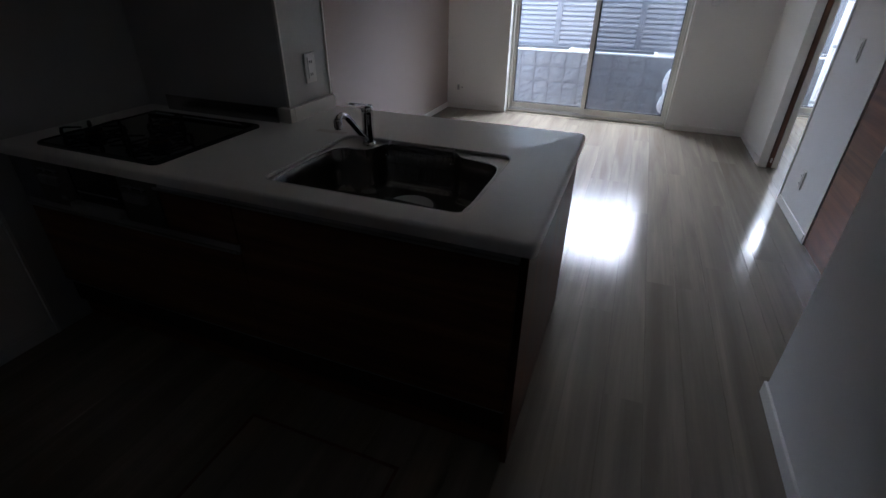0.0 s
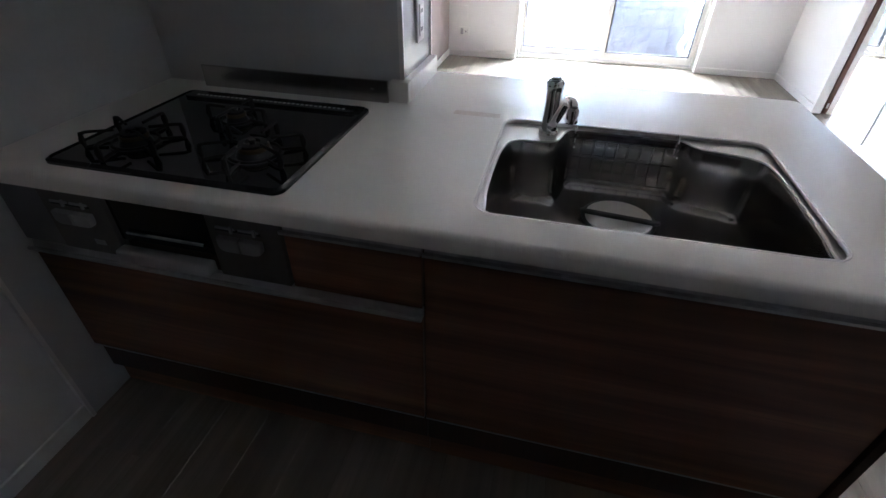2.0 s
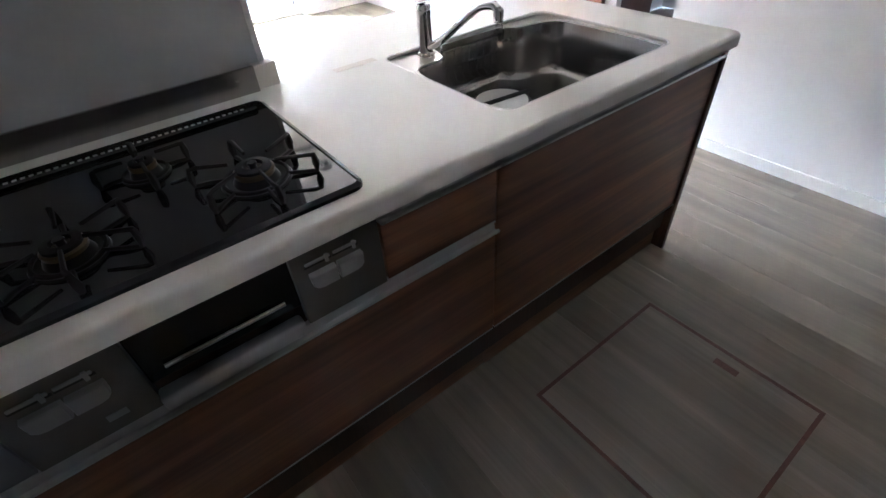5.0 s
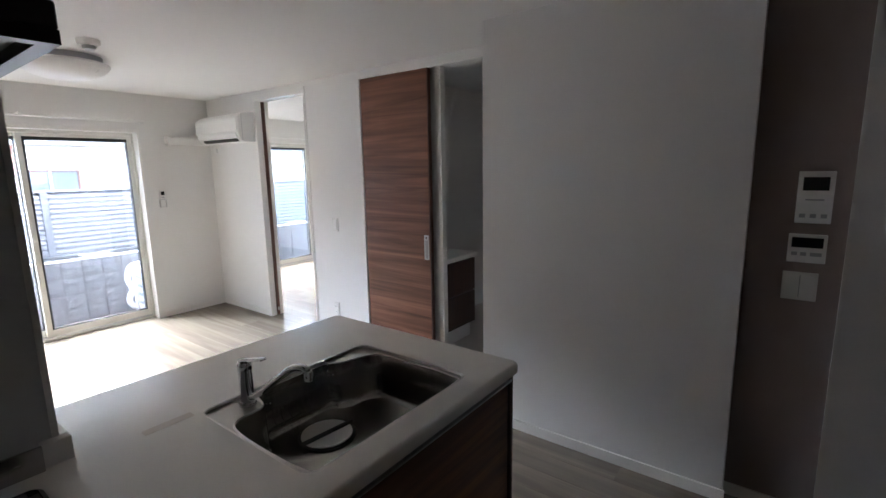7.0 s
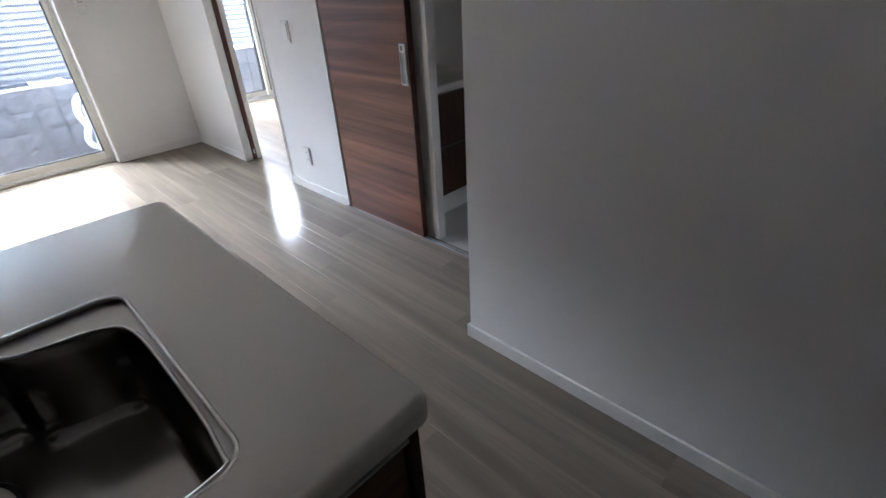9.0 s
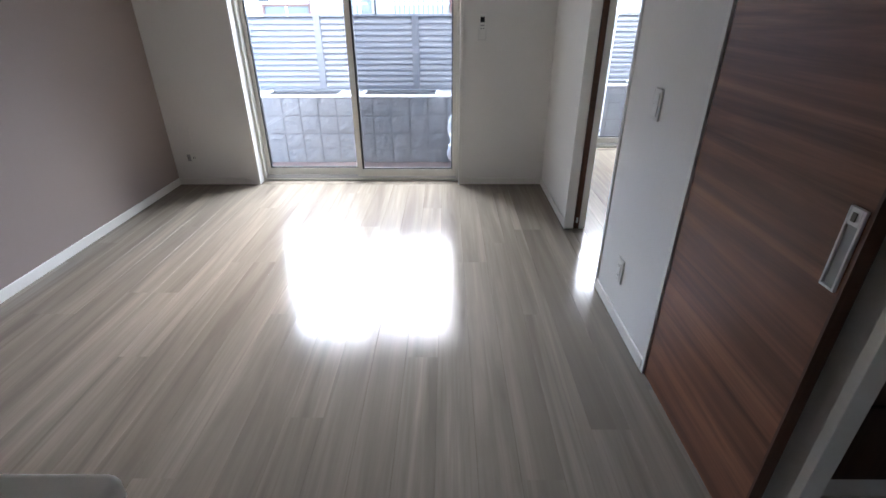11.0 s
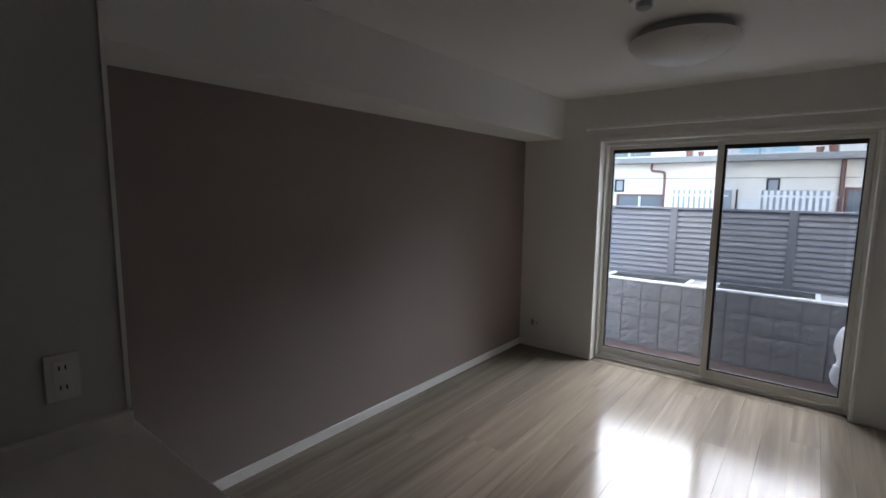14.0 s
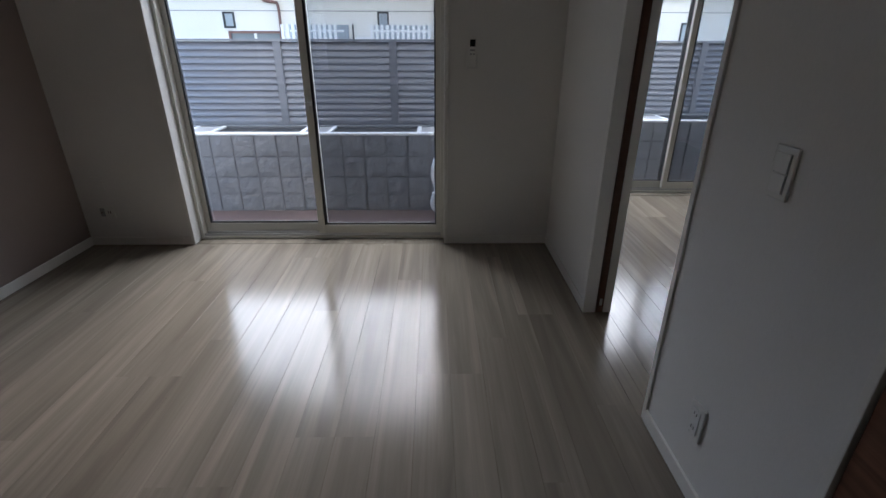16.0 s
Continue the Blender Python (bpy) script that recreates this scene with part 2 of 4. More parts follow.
def ring(bm, pts):
    return [bm.verts.new(p) for p in pts]


def bridge(bm, a, b):
    n = len(a)
    for i in range(n):
        bm.faces.new((a[i], a[(i + 1) % n], b[(i + 1) % n], b[i]))


def lathe(bm, profile, cx=0, cy=0, n=32, close=True):
    """Turned about the upright axis through cx, cy; profile of (radius, z)."""
    rows = [ring(bm, [(cx + r * math.cos(2 * math.pi * i / n), cy + r * math.sin(2 * math.pi * i / n), z) for i in range(n)]) for r, z in profile]
    for a, b in zip(rows, rows[1:]):
        bridge(bm, a, b)
    if close:
        bm.faces.new(list(reversed(rows[0])))
        bm.faces.new(rows[-1])
    return bm


def tube(bm, path, radius, n=10, cap=True):
    """A round bar along a path of points; radius may be a list."""
    pts = [Vector(p) for p in path]
    rad = radius if isinstance(radius, (list, tuple)) else [radius] * len(pts)
    rows, side = [], None
    for i, p in enumerate(pts):
        d = (pts[min(i + 1, len(pts) - 1)] - pts[max(i - 1, 0)]).normalized()
        if side is None:
            side = d.orthogonal().normalized()
        side = (side - d * side.dot(d)).normalized()
        up = d.cross(side)
        rows.append(ring(bm, [p + rad[i] * (math.cos(2 * math.pi * k / n) * side + math.sin(2 * math.pi * k / n) * up) for k in range(n)]))
    for a, b in zip(rows, rows[1:]):
        bridge(bm, a, b)
    if cap:
        bm.faces.new(list(reversed(rows[0])))
        bm.faces.new(rows[-1])
    return bm


def prism(bm, outline, z0, z1):
    a, b = ring(bm, [(x, y, z0) for x, y in outline]), ring(bm, [(x, y, z1) for x, y in outline])
    bridge(bm, a, b)
    bm.faces.new(list(reversed(a)))
    bm.faces.new(b)
    return bm


def rounded(x0, x1, y0, y1, r, n=6):
    out = []
    for cx, cy, a0 in ((x1 - r, y1 - r, 0), (x0 + r, y1 - r, 90), (x0 + r, y0 + r, 180), (x1 - r, y0 + r, 270)):
        for i in range(n + 1):
            a = radians(a0 + 90 * i / n)
            out.append((cx + r * math.cos(a), cy + r * math.sin(a)))
    return out


def smooth_path(pts, n=6):
    """A Catmull-Rom path through points."""
    p = [Vector(v) for v in pts]
    p = [2 * p[0] - p[1]] + p + [2 * p[-1] - p[-2]]
    out = []
    for a, b, c, d in zip(p, p[1:], p[2:], p[3:]):
        for i in range(n):
            t = i / n
            out.append(0.5 * (2 * b + (c - a) * t + (2 * a - 5 * b + 4 * c - d) * t * t + (3 * b - a - 3 * c + d) * t ** 3))
    return out + [p[-2]]


def mesh_of(name, bm, material, smooth=False):
    bmesh.ops.recalc_face_normals(bm, faces=bm.faces)
    me = bpy.data.meshes.new(name)
    bm.to_mesh(me)
    bm.free()
    me.materials.append(material)
    if smooth:
        for f in me.polygons:
            f.use_smooth = True
        me.set_sharp_from_angle(angle=radians(38))
    return me


def thing(name, at, label, category, group=""):
    e = new(name)
    e.empty_display_size = 0.1
    e.matrix_basis = Matrix.Translation(at)
    return tagged(e, label, category, group)


def part(name, bm, material, parent, label="", smooth=False):
    ob = new(name, mesh_of(name, bm, material, smooth))
    ob.parent = parent
    if parent.type == "EMPTY":
        ob.matrix_parent_inverse = Matrix.Translation(-parent.matrix_basis.translation)
    return tagged(ob, label)


def solid(name, bm, material, label, category, smooth=False, group=""):
    return tagged(new(name, mesh_of(name, bm, material, smooth)), label, category, group)


def structure(name, bm, material, label="", category="", smooth=False):
    return tagged(new(name, mesh_of(name, bm, material, smooth)), label, category, "", "structure")


# ---- the setting ----
CEIL = 2.37
KX = -1.31
WX, EX = -1.245, 2.07          # side walls of the living room
NY = 6.97                     # window wall
structure("wall_west_kitchen", boxes((WX - 0.12, KX, -1.8, 3.12, 0, CEIL)), M_WALL, "white papered kitchen wall", "wall")
structure("wall_west_accent", boxes((WX - 0.12, WX, 3.12, NY, 0, CEIL)), M_TAUPE, "taupe papered accent wall with white baseboard", "wall")
structure("wall_north", boxes((WX - 0.12, -0.525, NY, 7.17, 0, CEIL), (1.34, 2.07, NY, 7.17, 0, CEIL), (-0.525, 1.34, NY, 7.17, 2.011, CEIL)), M_WALL, "white papered wall around the sliding window", "wall")
structure("wall_east", boxes((EX, 2.128, 5.995, 7.17, 0, CEIL), (2.168, 2.205, 5.995, 7.17, 0, CEIL), (2.128, 2.168, 6.04, 7.17, 0, CEIL), (EX, 2.23, 5.20, 5.995, 2.29, CEIL),
                           (EX, 2.23, 4.478, 5.20, 0, CEIL), (EX, 2.23, 2.975, 4.478, 2.31, CEIL), (2.145, 2.168, 3.69, 4.478, 0, 2.31)), M_WALL, "white papered wall with two sliding doorways", "wall")
structure("wall_block", boxes((1.605, 2.23, 1.66, 2.975, 0, CEIL)), M_WALL, "white papered wall block beside the kitchen", "wall")
structure("wall_niche", boxes((1.685, 1.80, 1.325, 1.66, 0, CEIL)), M_TAUPE, "taupe papered niche with control panels", "wall")
structure("wall_hall", boxes((1.61, 1.80, 1.05, 1.325, 0, CEIL), (1.61, 1.80, 0.1, 1.05, 2.1, CEIL), (1.61, 1.80, -1.8, 0.1, 0, CEIL), (1.61, 1.80, 0.1, 0.22, 0, 2.1)), M_WALL, "white papered hall wall", "wall")
# unseen closing wall, added; its dark taupe keeps bounced light off the kitchen floor
structure("wall_south", boxes((WX - 0.12, 1.80, -1.92, -1.8, 0, CEIL)), M_TAUPE, "added unseen wall behind the kitchen, taupe to cut bounced light", "wall")
structure("ceiling", boxes((WX - 0.12, 5.1, -1.92, 7.17, CEIL, 2.6), (2.07, 5.1, 7.17, 8.33, CEIL, 2.6)), M_CEIL, "white papered ceiling", "ceiling")
structure("ceiling_beam", boxes((WX, -0.86, 3.282, NY, 2.02, CEIL)), M_CEIL, "white boxed beam above the accent wall", "beam")
# partition behind the hob
structure("wall_kitchen_partition", boxes((KX, -0.467, 2.967, 3.28, 0, CEIL)), M_PANEL, "pale grey glossy kitchen panel partition", "wall")
structure("trim_partition", boxes((-0.4745, -0.4605, 2.961, 2.971, 0.912, CEIL), (-0.4745, -0.4605, 3.274, 3.285, 0.912, CEIL)), M_TRIM, "thin white corner trims", "trim")
structure("wall_kitchen_panel", boxes((KX, -1.302, 2.205, 2.967, 0, CEIL)), M_PANEL, "pale grey glossy splash panel", "wall")
structure("trim_kitchen_panel", boxes((KX, -1.296, 2.193, 2.205, 0, CEIL)), M_TRIM, "white panel edge trim", "trim")

# rooms beyond the doorways
structure("wall_room_two", boxes((2.23, 5.1, 4.35, 4.45, 0, CEIL), (4.98, 5.1, 4.45, 8.13, 0, CEIL), (2.23, 2.617, 8.13, 8.33, 0, CEIL), (4.423, 5.1, 8.13, 8.33, 0, CEIL), (2.617, 4.423, 8.13, 8.33, 2.036, CEIL),
                               (EX, 2.23, 7.17, 8.33, 0, CEIL)), M_WALL, "white papered walls of the next room", "wall")
structure("wall_washroom", boxes((2.23, 4.0, 2.3, 2.4, 0, CEIL), (3.9, 4.0, 2.4, 4.35, 0, CEIL)), M_WALL, "white papered washroom walls", "wall")
structure("floor_washroom", boxes((2.12, 3.9, 2.4, 4.35, -0.05, -0.004)), M_VINYL, "pale grey vinyl washroom floor", "floor")
# out of view; added above the ceiling to occlude the sky and shade the porch
structure("wall_upper_outside", boxes((WX - 0.12, 2.07, 7.0, 7.17, 2.6, 5.6), (2.07, 5.1, 8.13, 8.33, 2.6, 5.6)), M_STUCCO, "added unseen outside wall above the windows, blocks sky light", "wall")

# baseboards
structure("baseboard_west", boxes((WX, WX + 0.012, 3.282, NY - 0.012, 0, 0.062), bevel=0.002), M_TRIM, "white baseboard", "baseboard")
structure("baseboard_kitchen", boxes((KX, KX + 0.01, -1.8, 2.192, 0, 0.06), bevel=0.002), M_TRIM, "white baseboard", "baseboard")
structure("baseboard_north", boxes((WX, -0.526, NY - 0.01, NY, 0, 0.058), (1.341, EX, NY - 0.01, NY, 0, 0.058), bevel=0.002), M_TRIM, "white baseboard", "baseboard")
structure("baseboard_east", boxes((EX - 0.01, EX, 6.022, NY - 0.011, 0, 0.058), (EX - 0.01, EX, 4.482, 5.176, 0, 0.058), bevel=0.002), M_TRIM, "white baseboard", "baseboard")
structure("baseboard_block", boxes((1.594, 1.605, 1.649, 2.986, 0, 0.06), (1.606, 2.07, 2.976, 2.986, 0, 0.06), bevel=0.002), M_TRIM, "white baseboard", "baseboard")
structure("baseboard_niche", boxes((1.674, 1.685, 1.326, 1.66, 0, 0.06), (1.599, 1.61, 1.086, 1.324, 0, 0.06), bevel=0.002), M_TRIM, "white baseboard", "baseboard")
structure("trim_niche", boxes((1.604, 1.618, 1.318, 1.33, 0, CEIL)), M_TRIM, "white corner trim", "trim")

# door casings
structure("trim_doorway_room", boxes((2.062, 2.24, 5.178, 5.202, 0, 2.2715), (2.060, 2.1275, 5.985, 6.02, 0, 2.2715), (2.169, 2.212, 5.985, 6.02, 0, 2.2715), (2.060, 2.1275, 5.178, 6.02, 2.272, 2.33), (2.169, 2.24, 5.178, 6.02, 2.272, 2.33), bevel=0.002), M_TRIM, "white door casing", "trim")
structure("trim_doorway_washroom", boxes((2.062, 2.10, 4.458, 4.480, 0, 2.2995), (2.062, 2.10, 2.976, 4.480, 2.30, 2.345), (2.115, 2.17, 3.66, 3.6895, 0, 2.309), bevel=0.002), M_TRIM, "white door casing", "trim")
structure("trim_hall", boxes((1.60, 1.66, 1.052, 1.082, 0, 2.13), (1.60, 1.66, 0.2, 1.052, 2.10, 2.13), bevel=0.002), M_TRIM, "white door casing", "trim")
structure("trim_threshold", boxes((2.074, 2.10, 2.98, 4.456, -0.002, 0.004)), M_ALU, "thin metal door track", "trim")


# ---- windows ----
def sliding_window(name, x0, x1, y, top, label):
    """A two-sash floor-length window set outward in its lining; y is the room's wall face."""
    w = tagged(thing(name, (0.5 * (x0 + x1), y, 0), label, "window"), kind="structure")
    c, s, f = 0.024, 0.034, y + 0.09
    part("casing", boxes((x0 - c, x0, y - 0.012, y + 0.2, 0, top + 0.03), (x1, x1 + c, y - 0.012, y + 0.2, 0, top + 0.03), (x0, x1, y - 0.012, y + 0.2, top, top + 0.03), bevel=0.002), M_TRIM, w)
    part("window_frame", boxes((x0 + 0.001, x0 + 0.022, f, f + 0.11, 0, top - 0.001), (x1 - 0.022, x1 - 0.001, f, f + 0.11, 0, top - 0.001), (x0 + 0.022, x1 - 0.022, f, f + 0.11, top - 0.030, top - 0.001), (x0 + 0.022, x1 - 0.022, f, f + 0.11, 0, 0.022), bevel=0.002), M_SASH, w)
    part("sill_board", boxes((x0 + 0.001, x1 - 0.001, y + 0.001, f - 0.001, -0.012, 0.002)), M_SILL, w, "oak-faced sill board")
    for yy in (f + 0.012, f + 0.058):
        part("track", boxes((x0 + 0.023, x1 - 0.023, yy, yy + 0.007, 0.022, 0.04)), M_ALU, w)
    xm = 0.5 * (x0 + x1)
    for a, b, yy, near in ((x0 + 0.023, xm + 0.028, f + 0.062, False), (xm - 0.028, x1 - 0.023, f + 0.016, True)):
        g, t = 0.009, top - 0.032
        sash = part("sash", boxes((a, a + (s + 0.012 if near else s), yy - (0.006 if near else 0), yy + 0.035, 0.041, t), (b - s, b, yy, yy + 0.035, 0.041, t), (a + s, b - s, yy, yy + 0.035, 0.041, 0.105), (a + s, b - s, yy, yy + 0.035, t - 0.030, t), bevel=0.003), M_SASH, w)
        part("gasket", boxes((a + s, a + s + (0.030 if near else g), yy + 0.006, yy + 0.03, 0.105, t - 0.030), (b - s - g, b - s, yy + 0.008, yy + 0.03, 0.105, t - 0.030), (a + s, b - s, yy + 0.009, yy + 0.029, 0.105, 0.117), (a + s, b - s, yy + 0.009, yy + 0.029, t - 0.062, t - 0.030)), M_RUBBER, sash, "black rubber glazing gasket")
        p = part("pane", boxes((a + s + 0.001, b - s - 0.001, yy + 0.016, yy + 0.020, 0.106, t - 0.031)), M_GLASS, sash, "clear glass")
        p.visible_shadow = False
    sx, sy, st = xm - 0.03, f + 0.114, top - 0.034
    screen = part("insect_screen", boxes((sx, sx + 0.026, sy, sy + 0.012, 0.03, st), (x1 - 0.046, x1 - 0.022, sy, sy + 0.012, 0.03, st), (sx + 0.026, x1 - 0.046, sy, sy + 0.012, 0.03, 0.07), (sx + 0.026, x1 - 0.046, sy, sy + 0.012, st - 0.05, st), bevel=0.001), M_SASHOUT, w, "dark framed sliding insect screen")
    net = part("net", boxes((sx + 0.027, x1 - 0.047, sy + 0.005, sy + 0.006, 0.071, st - 0.051)), M_NET, screen, "fine grey net")
    net.visible_shadow = False
    part("window_latch", boxes((xm - 0.026, xm - 0.006, f + 0.004, f + 0.016, 0.93, 1.02), (xm - 0.02, xm + 0.014, f - 0.012, f + 0.004, 0.965, 0.985), bevel=0.003), M_WHITE, w, "small crescent window latch")
    return w


sliding_window("window_1", -0.500, 1.315, NY, 1.98, "cream framed two-sash sliding window onto the porch")
sliding_window("window_2", 2.642, 4.398, 8.13, 2.005, "cream framed two-sash sliding window of the next room")

# curtain rail above the living room window
rail = thing("curtain_rail", (0.4, NY, 2.09), "white double curtain rail above the window", "curtain rail")
part("rail", boxes((-0.60, 1.36, 6.905, 6.925, 2.078, 2.096), bevel=0.004), M_WHITE, rail)
part("rail", boxes((-0.60, 1.36, 6.865, 6.885, 2.078, 2.096), bevel=0.004), M_WHITE, rail)
for x in (-0.45, 0.4, 1.25):
    part("bracket", boxes((x - 0.012, x + 0.012, 6.862, NY, 2.097, 2.106), bevel=0.002), M_WHITE, rail)
for x in (-0.608, 1.352):
    part("end_cap", boxes((x, x + 0.016, 6.86, 6.93, 2.072, 2.10), bevel=0.004), M_WHITE, rail)

# ---- doors ----
door = thing("sliding_door", (2.087, 4.1, 0.004), "open walnut veneer sliding door with a long metal recessed pull", "sliding door")
part("panel", boxes((2.070, 2.104, 3.752, 4.452, 0.006, 2.298), bevel=0.0015), M_DOORWOOD, door)
part("edge_strip", boxes((2.0685, 2.1055, 3.744, 3.7515, 0.006, 2.298)), M_DOOREDGE, door, "dark walnut edge strip")
pull = part("pull", boxes((2.062, 2.072, 3.760, 3.766, 0.862, 1.055), (2.062, 2.072, 3.797, 3.803, 0.862, 1.055), (2.062, 2.072, 3.766, 3.797, 1.015, 1.055), (2.062, 2.072, 3.766, 3.797, 0.862, 0.870), bevel=0.0015), M_SILVER, door, "satin silver recessed pull")
# no real hollow: the grey of this flat plate paints the grip's shade
part("recess", boxes((2.0675, 2.0695, 3.766, 3.797, 0.870, 1.015)), M_GREYPL, pull, "flat grey plate, recess shade put into its colour")
part("thumb_latch", boxes((2.058, 2.062, 3.776, 3.787, 1.025, 1.045), bevel=0.001), M_CTRL, pull)

door2 = thing("pocket_door", (2.148, 6.4, 0.004), "walnut sliding door pushed into its wall pocket", "sliding door")
part("panel", boxes((2.131, 2.165, 5.978, 6.039, 0.006, 2.271), bevel=0.001), M_DOOREDGE, door2)
part("latch", boxes((2.141, 2.155, 5.9755, 5.978, 0.05, 0.09)), M_SILVER, door2, "small metal door guide")
hall_door = thing("hall_door", (1.7, 0.6, 0), "dark walnut closed hall door", "door")
part("panel", boxes((1.65, 1.69, 0.222, 1.048, 0.004, 2.098), bevel=0.002), M_DARKDOOR, hall_door)
part("handle", tube(bmesh.new(), [(1.65, 0.30, 1.0), (1.6, 0.30, 1.0), (1.6, 0.42, 1.0)], 0.008), M_CHROME, hall_door, "chrome lever handle", True)


# ---- kitchen counter ----
def slab_with_hole(bm, x0, x1, y0, y1, z0, z1, hole, r=0.014):
    """A worktop with rounded edges and an opening of any outline."""
    outer = rounded(x0, x1, y0, y1, 0.024, 4)
    rings = []
    steps = [(0.0, z0 + 0.004), (0.0, z1 - r)] + [(r * (1 - math.cos(radians(a))), z1 - r + r * math.sin(radians(a))) for a in (30, 60, 90)]
    cx, cy = 0.5 * (x0 + x1), 0.5 * (y0 + y1)
    for inset, z in steps:
        rings.append(ring(bm, [(x + (inset if x < cx else -inset), y + (inset if y < cy else -inset), z) for x, y in outer]))
    for a, b in zip(rings, rings[1:]):
        bridge(bm, a, b)
    top = rings[-1]
    h1 = ring(bm, [(x, y, z1) for x, y in hole])
    h0 = ring(bm, [(x, y, z0 + 0.004) for x, y in hole])
    bridge(bm, h1, h0)
    edges = [bm.edges.get((a, b)) or bm.edges.new((a, b)) for loop in (top, h1) for a, b in zip(loop, loop[1:] + loop[:1])]
    bmesh.ops.triangle_fill(bm, use_beauty=True, edges=edges)
    edges = [bm.edges.get((a, b)) or bm.edges.new((a, b)) for loop in (rings[0], h0) for a, b in zip(loop, loop[1:] + loop[:1])]
    bmesh.ops.triangle_fill(bm, use_beauty=True, edges=edges)
    return bm


TOP = 0.85
HOLE = rounded(-0.142, 0.545, 2.372, 2.907, 0.045, 6)
solid("worktop", slab_with_hole(bmesh.new(), -1.328, 0.755, 2.280, 3.314, 0.806, TOP, HOLE), M_COUNTER, "off-white stone peninsula worktop with rounded front edge", "worktop", True)
upstand = thing("upstand", (-0.85, 2.95, TOP), "off-white upstand along the kitchen panel", "upstand")
part("back_strip", boxes((-1.137, -0.502, 2.937, 2.9665, TOP, 0.893), (-0.5018, -0.4405, 2.937, 2.9665, TOP, 0.912), bevel=0.003), M_COUNTER, upstand)
part("side_strip", boxes((-0.4665, -0.4405, 2.967, 3.284, TOP, 0.912), bevel=0.003), M_COUNTER, upstand)
solid("splash_guard", boxes((-1.137, -0.503, 2.925, 2.934, TOP, 0.916), bevel=0.001), M_GUARD, "brushed stainless splash guard behind the hob", "splash guard")
solid("worktop_stain", prism(bmesh.new(), rounded(-0.292, -0.157, 2.893, 2.925, 0.004), TOP, TOP + 0.0006), surface("faded_sticker", (0.70, 0.645, 0.59), (0.76, 0.72, 0.675), 0.5, big=30, small=120), "faded beige sticker on the worktop", "sticker")


# sink: bowl lofted from its outline
def sink_outline(inset):
    pts = [(-0.078, 2.390), (0.2, 2.388), (0.485, 2.390), (0.522, 2.43), (0.528, 2.6), (0.522, 2.765), (0.485, 2.815), (0.42, 2.832), (0.368, 2.848), (0.338, 2.882), (0.30, 2.892), (0.18, 2.893),
           (0.07, 2.892), (0.035, 2.872), (0.012, 2.80), (-0.03, 2.782), (-0.08, 2.780), (-0.116, 2.738), (-0.126, 2.6), (-0.118, 2.43)]
    cx, cy = 0.2, 2.62
    closed = pts[-2:] + pts + pts[:3]
    sm = [(v.x, v.y) for v in smooth_path([(x, y, 0) for x, y in closed], 4)][8:8 + 4 * len(pts)]
    return [(x - inset * (x - cx) / 0.33, y - inset * (y - cy) / 0.27) for x, y in sm]


sink = thing("kitchen_sink", (0.2, 2.63, 0.655), "stainless steel undermount kitchen sink with rear ledge", "sink")
bm = bmesh.new()
levels = [(0.0, TOP - 0.012), (0.004, TOP - 0.018), (0.008, 0.75), (0.012, 0.70), (0.016, 0.684), (0.024, 0.673), (0.036, 0.667), (0.055, 0.664), (0.09, 0.661), (0.20, 0.657)]
rows = [ring(bm, [(x, y, z) for x, y in sink_outline(i)]) for i, z in levels]
for a, b in zip(rows, rows[1:]):
    bridge(bm, a, b)
bm.faces.new(rows[-1])
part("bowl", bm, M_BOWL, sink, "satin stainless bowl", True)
bm = bmesh.new()
o1, o2 = ring(bm, [(x, y, TOP - 0.012) for x, y in HOLE]), ring(bm, [(x, y, TOP - 0.012) for x, y in sink_outline(0)])
edges = [bm.edges.new((a, b)) for loop in (o1, o2) for a, b in zip(loop, loop[1:] + loop[:1])]
bmesh.ops.triangle_fill(bm, use_beauty=True, edges=edges)
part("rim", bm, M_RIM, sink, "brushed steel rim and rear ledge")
bm = bmesh.new()
tube(bm, [(x, y, TOP - 0.003) for x, y in rounded(-0.139, 0.542, 2.375, 2.904, 0.043, 6)] + [(0.542, 2.861, TOP - 0.003)], 0.004, 6)
part("rim_bead", bm, M_STEEL, sink, "narrow bright steel bead", True)
part("inner_bead", tube(bmesh.new(), [(x, y, TOP - 0.011) for x, y in sink_outline(-0.002)], 0.0035, 6), M_STEEL, sink, "", True)
part("drain_ring", lathe(bmesh.new(), [(0.094, 0.658), (0.099, 0.662), (0.095, 0.666), (0.089, 0.664)], 0.204, 2.74, 40), M_RUBBER, sink, "black drain ring", True)
cover = part("drain_cover", lathe(bmesh.new(), [(0.088, 0.664), (0.087, 0.668), (0.0, 0.669)], 0.204, 2.74, 40, False), M_PLATE, sink, "pale round drain cover", True)
bm = boxes((-0.103, 0.103, -0.008, 0.008, 0.669, 0.679), bevel=0.003)
bm.transform(Matrix.Translation((0.204, 2.73, 0)) @ Matrix.Rotation(radians(-6), 4, "Z"))
part("cover_bar", bm, M_RUBBER, cover, "dark grip bar")
basket = thing("wire_rack", (0.19, 2.87, 0.7), "chrome wire rack hung on the rear sink wall", "wire rack")
for i in range(8):
    x = 0.085 + 0.031 * i
    part("wire", tube(bmesh.new(), [(x, 2.874, 0.825), (x, 2.872, 0.735), (x, 2.862, 0.72), (x, 2.838, 0.715)], 0.0011, 5), M_HOBTRIM, basket, "", True)
for y, z in ((2.872, 0.822), (2.87, 0.77), (2.842, 0.717)):
    part("cross_wire", tube(bmesh.new(), [(0.06, y, z), (0.33, y, z)], 0.0014, 6), M_HOBTRIM, basket, "", True)
